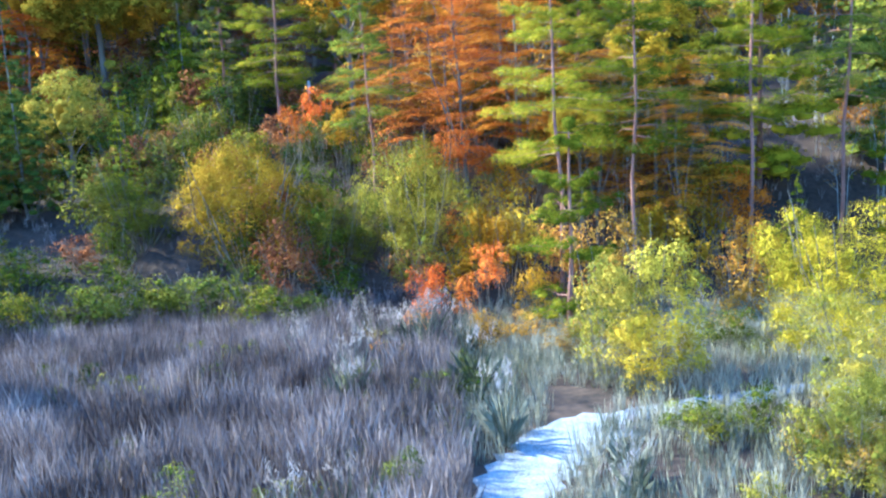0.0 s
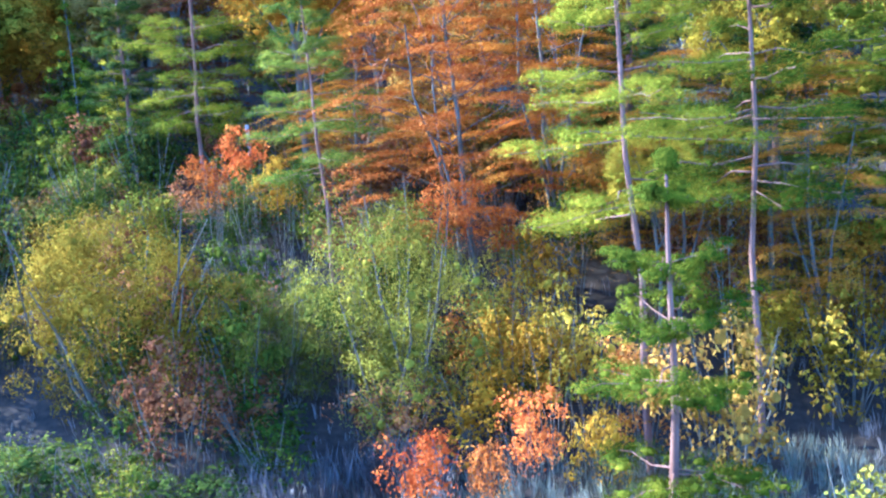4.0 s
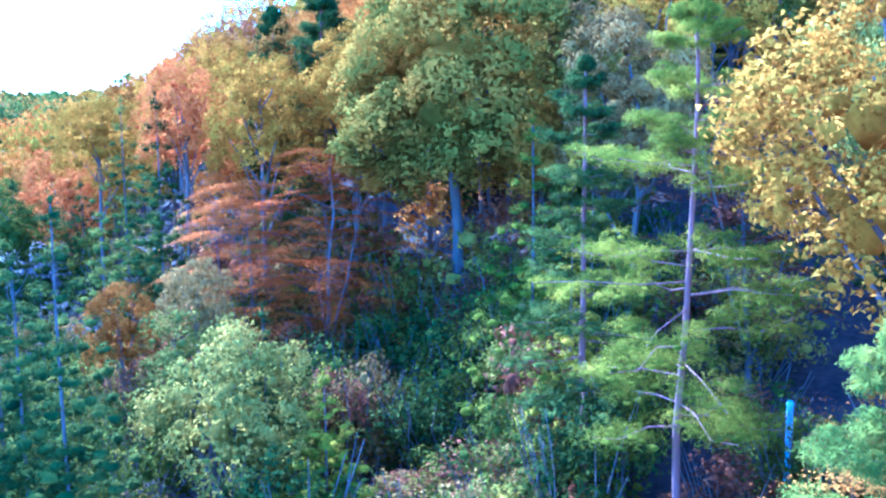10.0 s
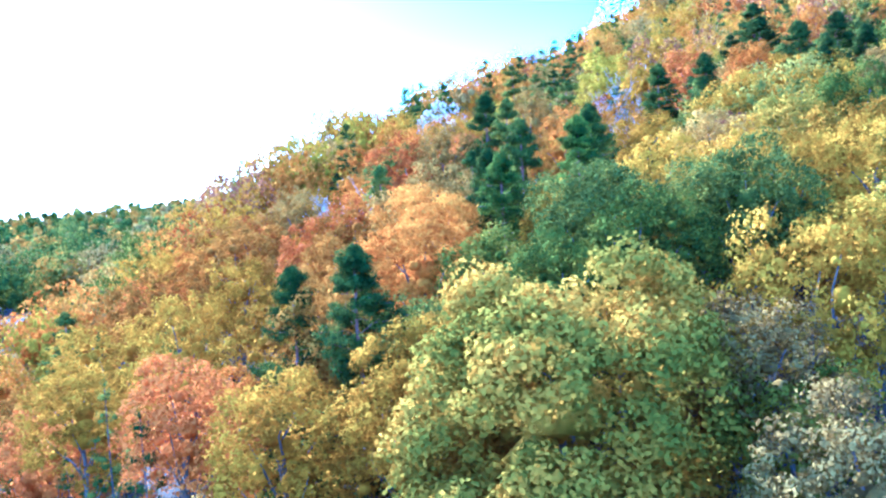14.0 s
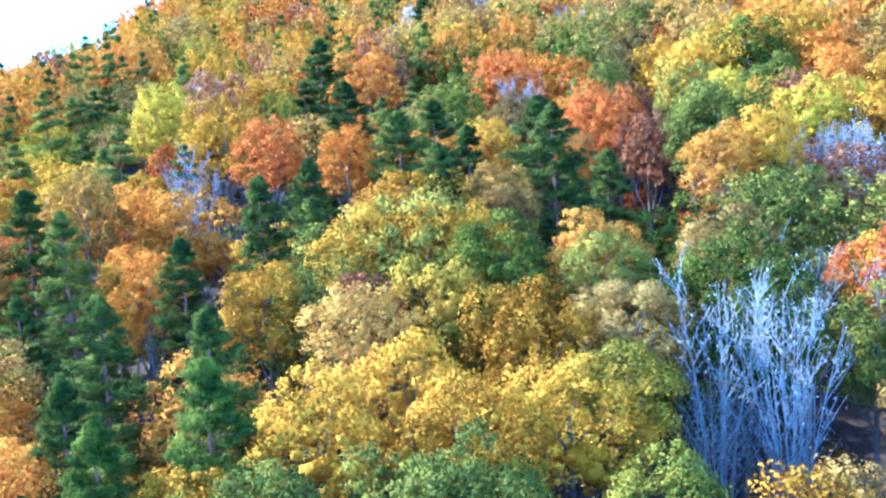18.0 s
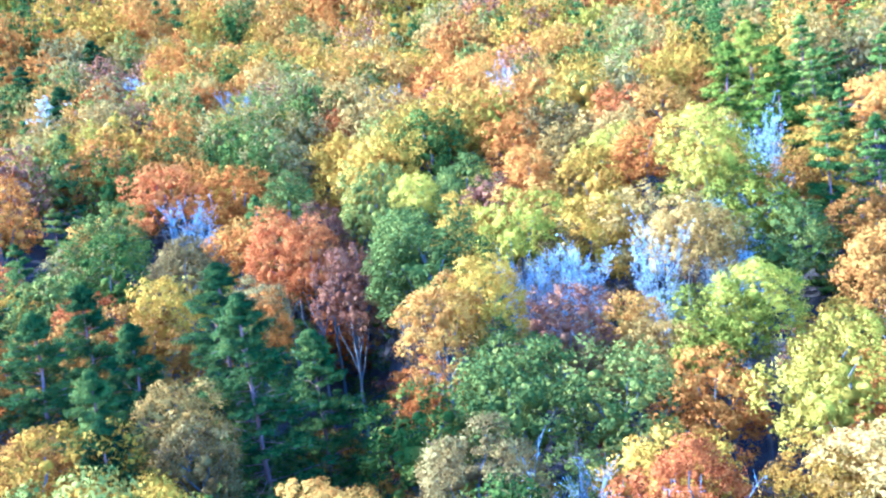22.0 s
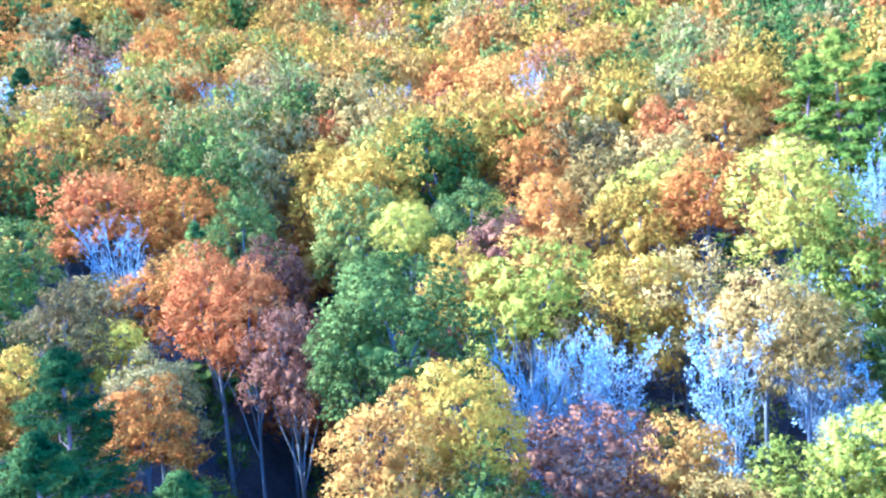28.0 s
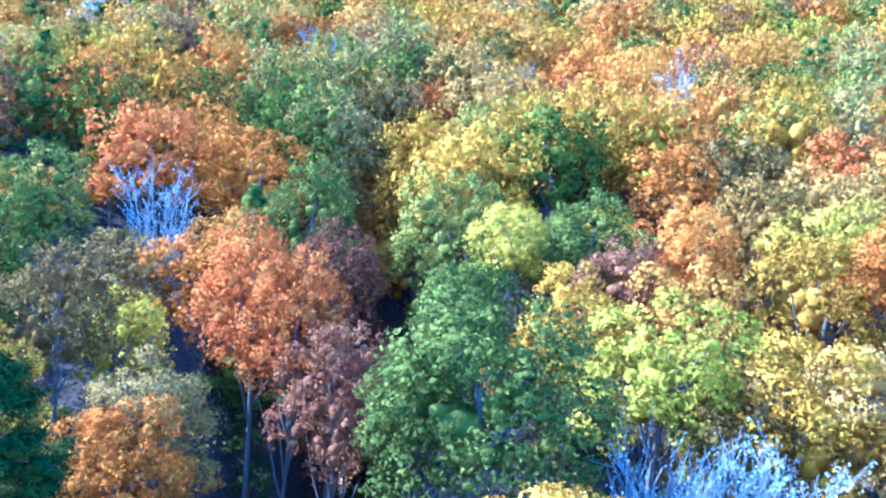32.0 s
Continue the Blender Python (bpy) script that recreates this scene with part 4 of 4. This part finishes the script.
tree("fullbare", "silver", 17.5, 171.9, 13, 5.0)
tree("hillpine", "needle", 43.1, 172.0, 12, 9.5)
tree("hilloak", "maroon", 9.0, 174.4, 11, 7.2)
tree("hilloak", "rust", -26.7, 177.5, 11, 7.3)
tree("hilloak", "green", 28.4, 178.2, 11, 9.4)
tree("hilloak", "orange", 15.7, 178.6, 12, 9.6)
tree("hilloak", "green", -11.9, 179.9, 11, 9.4)
tree("hilloak", "green", -3.7, 184.6, 11.1, 10.0)
tree("bare", "silver", 4.4, 185.3, 10, 6.7)
tree("hilloak", "tan", -39.4, 187.4, 11, 8.2)
tree("hilloak", "brown", -30.7, 187.8, 12, 9.2)
tree("bare", "silver", -14.2, 191.7, 11, 6.3)
tree("hilloak", "orange", -18.0, 196.6, 12, 10.0)
tree("hillpine", "fir", -37.5, 197.9, 13, 10.0)
tree("hillpine", "fir", -44.9, 213.5, 13, 10.0)
tree("hillpine", "fir", -36.8, 230.6, 13, 10.0)


# ---- ground ----
GROUND = surface("leaf_litter", (0.022, 0.018, 0.014), (0.085, 0.056, 0.036), 0.6, bump=0.5)
def warp(n, near, far):
    s = np.linspace(-1, 1, n)
    return near * s + (far - near) * np.sign(s) * np.abs(s) ** 4

gx, gy = warp(181, 150, 1500) - 10, warp(221, 190, 1600) + 90
X, Y = np.meshgrid(gx, gy)
V = np.stack([X, Y, ground_z(X, Y)], -1).reshape(-1, 3)
nx, ny = len(gx), len(gy)
F = [(j * nx + i, j * nx + i + 1, (j + 1) * nx + i + 1, (j + 1) * nx + i) for j in range(ny - 1) for i in range(nx - 1)]
tagged(new("ground", mesh_of("ground", V.tolist(), F, [GROUND], True)), "earth covered with fallen leaves and dry grass", "ground", kind="structure")

# ---- woods that fill the slope between the single trees ----
fill = np.random.default_rng(5)


def gap(x, y):
    """The treeless run of the gully."""
    return ((x + 9.5) / 4.8) ** 2 + ((y - 129) / 9) ** 2 < 1 or ((x + 6.5) / 3) ** 2 + ((y - 157) / 8) ** 2 < 1



MIX_HILL = ["gold"] * 6 + ["olive"] * 4 + ["rust"] * 5 + ["tan"] * 2 + ["yellow"] * 2 + ["orange"] * 5 + ["green"] * 2 + ["brown"] * 3 + ["red"] + ["maroon"]
MIX_FAR = ["gold"] * 7 + ["olive"] * 3 + ["rust"] * 5 + ["tan"] * 3 + ["yellow"] * 2 + ["orange"] * 6 + ["green"] * 2 + ["brown"] * 3 + ["red"] + ["maroon"] * 2
far_sets = {}
step_m = 4.3
for j in range(int((340 - 44) / step_m)):
    for i in range(int(380 / step_m)):
        x = -215 + i * step_m + (j % 2) * step_m / 2 + fill.uniform(-1.3, 1.3)
        y = 44 + j * step_m + fill.uniform(-1.3, 1.3)
        pick, size = fill.random(), fill.uniform(0.78, 1.22)
        tint = MIX_HILL[fill.integers(len(MIX_HILL))]
        if x + hill_edge(y) < -14 or (x < -50 and y < 38 - 0.5 * (x + 7)) or x > 30 + 0.62 * (y - 50) or (x < -5 and y < 54) or (y > 235 and j % 2):
            continue
        if y < 97 and -24 < x < 0:                # darker trees on the lower slope
            tint = ("olive", "gold", "turning", "gold", "brown", "olive")[int(pick * 1000) % 6]
        if x < -24 and y < 125 and pick > 0.3:      # warm colours on the sunny flank
            tint = ("orange", "rust", "gold", "coral", "orange", "red", "gold", "olive")[int(pick * 1000) % 8]
        if -14 < x < 2 and 97 < y < 112:               # gully mouth: its shade put into the trees' dull tints
            tint = ("brown", "olive", "green", "maroon")[int(pick * 1000) % 4]
        near = y < 158 and -72 < x < 56
        pines = 0.07
        if x < -20 - 0.17 * (y - 62) and y > 118:          # conifers along the ridge
            pines = 0.28
        if x < -32 and y > 150:
            pines = 0.34
        if x > 28 + 0.25 * (y - 120) and 112 < y < 210:      # and on the shoulder on the other side
            pines = 0.6
        if near:
            if not spot_free(x, y, 1.5):
                continue
            if gap(x, y):
                continue
            if y < 66 and x < -5:                # the wood behind the hollow, its shade put into dark tints
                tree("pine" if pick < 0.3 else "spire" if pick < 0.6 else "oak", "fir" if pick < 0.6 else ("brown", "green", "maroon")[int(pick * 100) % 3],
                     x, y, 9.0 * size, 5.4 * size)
            elif y < 58 and pick < 0.5:
                tree("midpine" if pick < 0.4 else "spire", "needle", x, y, 12.0 * size, 5.5 * size)
            elif pick < pines:
                tree("midpine" if y < 105 else "hillpine", "fir" if x < -22 and 118 < y < 140 and pick < 0.15 else "pinegreen" if x > 24 else "needle", x, y, 11.0 * size, 6.2 * size)
            elif pick < pines + 0.012 and y > 90:
                tree("bare", "silver", x, y, 10.5 * size, 6.5)
            else:
                tree("oak" if y < 70 else "midoak" if y < 118 else "hilloak", tint, x, y, 9.4 * size, 6.3 * size)
        else:
            kind = "far_pine" if pick < pines + 0.04 else ("far_bare" if pick > 0.99 else "far_oak")
            size *= 1.3 if y > 235 else 1.0
            tint = MIX_FAR[int(pick * 997) % len(MIX_FAR)]
            far_sets.setdefault(("fir" if x < -30 and pick < 0.25 else "needle" if x < 0 or pick < 0.2 else "pinegreen") if kind == "far_pine" else "silver" if kind == "far_bare" else tint, []).append((kind, x, y, size))

# undergrowth in the gaps, below the crowns
for i in range(620):
    x, y = fill.uniform(-50, 36), fill.uniform(62, 150)
    tint = ["brown", "olive", "green", "maroon", "brown", "rust", "olive"][fill.integers(7)]
    gully = gap(x, y)
    if not gully and abs(x + 10) < 44 + 0.6 * (y - 40) and x + hill_edge(y) > 0 and spot_free(x, y, 0.2):
        tree("sapling", tint, x, y, fill.uniform(3.5, 7.0), fill.uniform(2.8, 4.4))
# thicket in the gully, whose shade is put into dark tints
for i in range(120):
    y = fill.uniform(102, 166)
    x = -10.5 + 0.1 * (y - 125) + fill.uniform(-6, 6)
    if gap(x, y) or spot_free(x, y, -0.4):
        tree("gullybush", ("fir", "maroon", "green")[i % 3], x, y, fill.uniform(1.2, 2.4), fill.uniform(2.8, 4.2))
# woods of the valley and of the far ridge on the left
for i in range(1900):
    far, az = 85 + 460 * fill.random() ** 0.8, radians(fill.uniform(28, 72))
    x, y = -8 - far * math.sin(az), 40 + far * math.cos(az)
    if x + hill_edge(y) < -6 and not (-146 < x < -80 and 58 < y < 124):
        far_sets.setdefault(("fir", "needle", "olive", "green", "rust", "needle", "brown")[i % 7], []).append(("far_oak", x, y, fill.uniform(1.0, 1.6)))

def small_form(seed):
    """A far crown of a few rough knobs."""
    rng = np.random.default_rng(seed)
    h = Heap()
    knob_core(rng, h, (0, 0, 0.54), 0.27, 0.6)
    for i in range(5):
        a = i * 1.26
        r = 0.0 if i == 4 else 0.24
        clump(rng, h, np.array((r * math.cos(a), r * math.sin(a), 0.82 if i == 4 else 0.6 + rng.uniform(-0.1, 0.1))), 0.24, 0.7, 30, 0.055, 0.04, 0.7, plain=True)
    return np.concatenate(h.v), h.f, np.concatenate(h.s)

SMALL = [small_form(230 + s) for s in range(4)]
FAR = {("far_oak", True): [broadleaf(200 + i, 1.25, 85, 22, 0.036, 0.085, core=0, sides=4, raw=True) for i in range(4)],
       ("far_oak", False): [broadleaf(210 + i, 1.25, 55, 12, 0.052, 0.095, core=0, sides=4, raw=True) for i in range(4)],
       ("far_pine", True): [pine(220 + i, 1.5, 7, 5, 10, 0.07, low=0.1, pad=0.11, pads=2, thin=0.25, reach=0.54, core=0.5, raw=True) for i in range(4)],
       ("far_pine", False): [pine(224 + i, 1.5, 6, 4, 6, 0.09, low=0.1, pad=0.14, pads=2, thin=0.3, reach=0.5, core=0.55, raw=True) for i in range(4)]}
for tint, spots in far_sets.items():
    vs, fs, ns, n = [], [], [], 0
    for i, (kind, x, y, size) in enumerate(spots):
        v, f, m = SMALL[i % 4] if x + hill_edge(y) < -6 and math.hypot(x + 8, y - 40) > 230 else FAR["far_pine" if kind == "far_pine" else "far_oak", y < 190 and x > -75][i % 4]
        c, s = math.cos(i * 2.4), math.sin(i * 2.4)
        wide = (6.0 if kind == "far_pine" else 6.9) * size * (1.1 if x + hill_edge(y) < -6 else 1)
        vs.append(np.stack([(v[:, 0] * c - v[:, 1] * s) * wide + x, (v[:, 0] * s + v[:, 1] * c) * wide + y, v[:, 2] * 11.5 * size + gz(x, y)], 1))
        ns.append(np.stack([m[:, 0] * c - m[:, 1] * s, m[:, 0] * s + m[:, 1] * c, m[:, 2]], 1))
        fs += [tuple(q + n for q in p) for p in f]
        n += len(v)
    me = mesh_of("far_woods", np.concatenate(vs).tolist(), fs, [LEAF[tint]], True)
    me.normals_split_custom_set_from_vertices(np.concatenate(ns).tolist())
    tagged(new("far_woods", me), "far hillside woods with %s foliage" % TINT[tint], "woods", kind="stuff")

# ---- pale field in the valley beside the hill ----
STUBBLE = surface("dry_stubble", (0.12, 0.10, 0.07), (0.27, 0.22, 0.16), 0.25, 0.95, 0.4)
V = []
for j in range(31):
    for i in range(31):
        u, v = i / 15 - 1, j / 15 - 1
        k = 1 + 0.08 * noise.noise((u * 2, v * 2, 3.0))
        x, y = -114 + 32 * u * k, 92 + 30 * v * k
        V.append((x, y, gz(x, y) + 0.12 - 0.3 * (max(abs(u), abs(v)) > 0.97)))
F = [(j * 31 + i, j * 31 + i + 1, (j + 1) * 31 + i + 1, (j + 1) * 31 + i) for j in range(30) for i in range(30)]
tagged(new("valley_field", mesh_of("valley_field", V, F, [STUBBLE], True)), "pale dry stubble field in the valley below the wood", "field", kind="structure")

# ---- field: track, dry grass, plumes ----
GRAVEL = surface("pale_gravel", (0.09, 0.086, 0.08), (0.33, 0.32, 0.30), 2.6, 0.9, 0.8)
line = np.array([(-1.5, -12), (-1.0, 0), (0.2, 9), (1.0, 14.5), (1.7, 17.0), (2.6, 18.6), (4.0, 19.8), (6.5, 20.6), (12, 21.6), (24, 23.5)], float)
s = np.linspace(0, 1, len(line))
q = np.linspace(0, 1, 70)
cx, cy = np.interp(q, s, line[:, 0]), np.interp(q, s, line[:, 1])
for k in range(6):
    cx[1:-1], cy[1:-1] = (cx[:-2] + 2 * cx[1:-1] + cx[2:]) / 4, (cy[:-2] + 2 * cy[1:-1] + cy[2:]) / 4
tx, ty = np.gradient(cx), np.gradient(cy)
ln = np.hypot(tx, ty)
rr = np.random.default_rng(4)
V, F = [], []
for i in range(70):
    for j, o in enumerate((-0.85, -0.6, -0.35, 0, 0.35, 0.6, 0.85)):
        e = o * (1 if cx[i] < 4 else 0.45) + (rr.uniform(-0.22, 0.22) if abs(o) > 0.8 else 0)
        x, y = cx[i] - ty[i] / ln[i] * e, cy[i] + tx[i] / ln[i] * e
        V.append((x, y, gz(x, y) + 0.05 - 0.05 * (abs(o) > 0.8) * 1.0 - 0.03 * (0.3 < abs(o) < 0.5)))
F = [(i * 7 + j, i * 7 + j + 1, i * 7 + j + 8, i * 7 + j + 7) for i in range(69) for j in range(6)]
tagged(new("track", mesh_of("track", V, F, [GRAVEL], True)), "pale gravel farm track curving through the grass", "track", kind="structure")

GRASS = {
    "dry": foliage("grass_dry", (0.07, 0.053, 0.045), (0.19, 0.145, 0.122), (0.38, 0.30, 0.245), 0.7, 0.2),
    "weed": foliage("grass_weed", (0.05, 0.054, 0.03), (0.15, 0.14, 0.085), (0.31, 0.275, 0.185), 0.7, 0.2),
}

def on_track(x, y):
    return np.min((cx - x) ** 2 + (cy - y) ** 2) < (0.42 if x < 3.6 else 0.1)

def meadow(name, tint, n, x0, x1, y0, y1, high, label, seed):
    rng = np.random.default_rng(seed)
    vs = []
    while len(vs) < n:
        x, y = rng.uniform(x0, x1), rng.uniform(y0, y1)
        patch = 0.55 + 0.75 * noise.noise((x * 0.45, y * 0.45, seed))
        if on_track(x, y) or patch < 0.28:
            continue
        h = high * (0.55 + 0.6 * patch) * rng.uniform(0.7, 1.25)
        z = gz(x, y)
        for b in range(7):
            a, spread = rng.uniform(0, 6.28), rng.uniform(0.02, 0.30) * h
            px, py = x + rng.normal(0, 0.06), y + rng.normal(0, 0.06)
            tip = (px + spread * math.cos(a), py + spread * math.sin(a), z + h * rng.uniform(0.6, 1.0))
            w = rng.uniform(0.003, 0.0065)
            vs.append([(px - w * math.sin(a), py + w * math.cos(a), z - 0.03), (px + w * math.sin(a), py - w * math.cos(a), z - 0.03),
                       ((px + tip[0]) / 2 + w * 1.2 * math.sin(a), (py + tip[1]) / 2 - w * 1.2 * math.cos(a), z + (tip[2] - z) * 0.62), tip])
    v = np.array(vs).reshape(-1, 3)
    k = len(vs)
    tagged(new(name, mesh_of(name, v.tolist(), np.arange(4 * k).reshape(k, 4).tolist(), [GRASS[tint]])), label, "grass", kind="stuff")

meadow("dry_grass", "dry", 130000, -24, 0.6, 10, 35.0, 1.3, "tall dry brown weeds covering the field", 21)
meadow("field_grass", "weed", 60000, -3, 16, 10, 35, 0.7, "pale grey-green grass beside the track", 22)
meadow("forest_grass", "dry", 9000, -22, 22, 31, 52, 0.6, "thin grass under the first trees", 23)

PLUME = foliage("plume", (0.20, 0.155, 0.125), (0.36, 0.29, 0.24), (0.54, 0.46, 0.40), 2.0, 0.4)
def plume_grass(seed):
    rng = np.random.default_rng(seed)
    blades, plumes = Heap(), Heap()
    for i in range(34):
        a, sp = rng.uniform(0, 6.28), rng.uniform(0.15, 0.75)
        o = np.array((rng.normal(0, 0.06), rng.normal(0, 0.06), -0.03))
        t = o + (sp * math.cos(a), sp * math.sin(a), rng.uniform(0.7, 1.3))
        m = (o + t) / 2 + (0, 0, 0.2)
        w = np.array((-math.sin(a), math.cos(a), 0)) * 0.011
        blades.put([o - w, o + w, m + w, t, m - w], [(0, 1, 2, 3, 4)])
    for i in range(11):
        a, sp = rng.uniform(0, 6.28), rng.uniform(0.05, 0.45)
        o = np.array((0, 0, -0.03))
        t = np.array((sp * math.cos(a), sp * math.sin(a), rng.uniform(1.35, 1.8)))
        limb(blades, [o, (o + t) / 2, t], 0.006, 0.004, 3)
        c = t + (0.03 * math.cos(a), 0.03 * math.sin(a), 0.0)
        k = 14
        p = c + rng.normal(0, 1, (k, 3)) * (0.035, 0.035, 0.09)
        leaves(rng, plumes, p, np.tile((math.cos(a), math.sin(a), 0.2), (k, 1)), 0.12, 0.014, -1.5)
    return blades.mesh("blades", [GRASS["weed"]]), plumes.mesh("plumes", [PLUME])

TUFT = [plume_grass(300 + i) for i in range(3)]
rng = np.random.default_rng(12)
n = 0
while n < 30:
    if n < 19:
        x, y = rng.normal(-1.4, 1.5), rng.normal(28.6, 1.6)
    else:
        x, y = rng.uniform(-2.5, 5.5), rng.uniform(13.5, 24)
    if on_track(x, y):
        continue
    top = new("silver_grass")
    k = rng.uniform(0.75, 1.15)
    top.matrix_world = pose(x, y, gz(x, y), 0, 0, rng.uniform(0, 360)) @ Matrix.Diagonal((k, k, k, 1))
    tagged(top, "tuft of silver grass with pale feathery plumes", "grass tuft", "silver grass beside the track")
    part("blades", TUFT[n % 3][0], top)
    part("plumes", TUFT[n % 3][1], top, "whitish plumes")
    n += 1
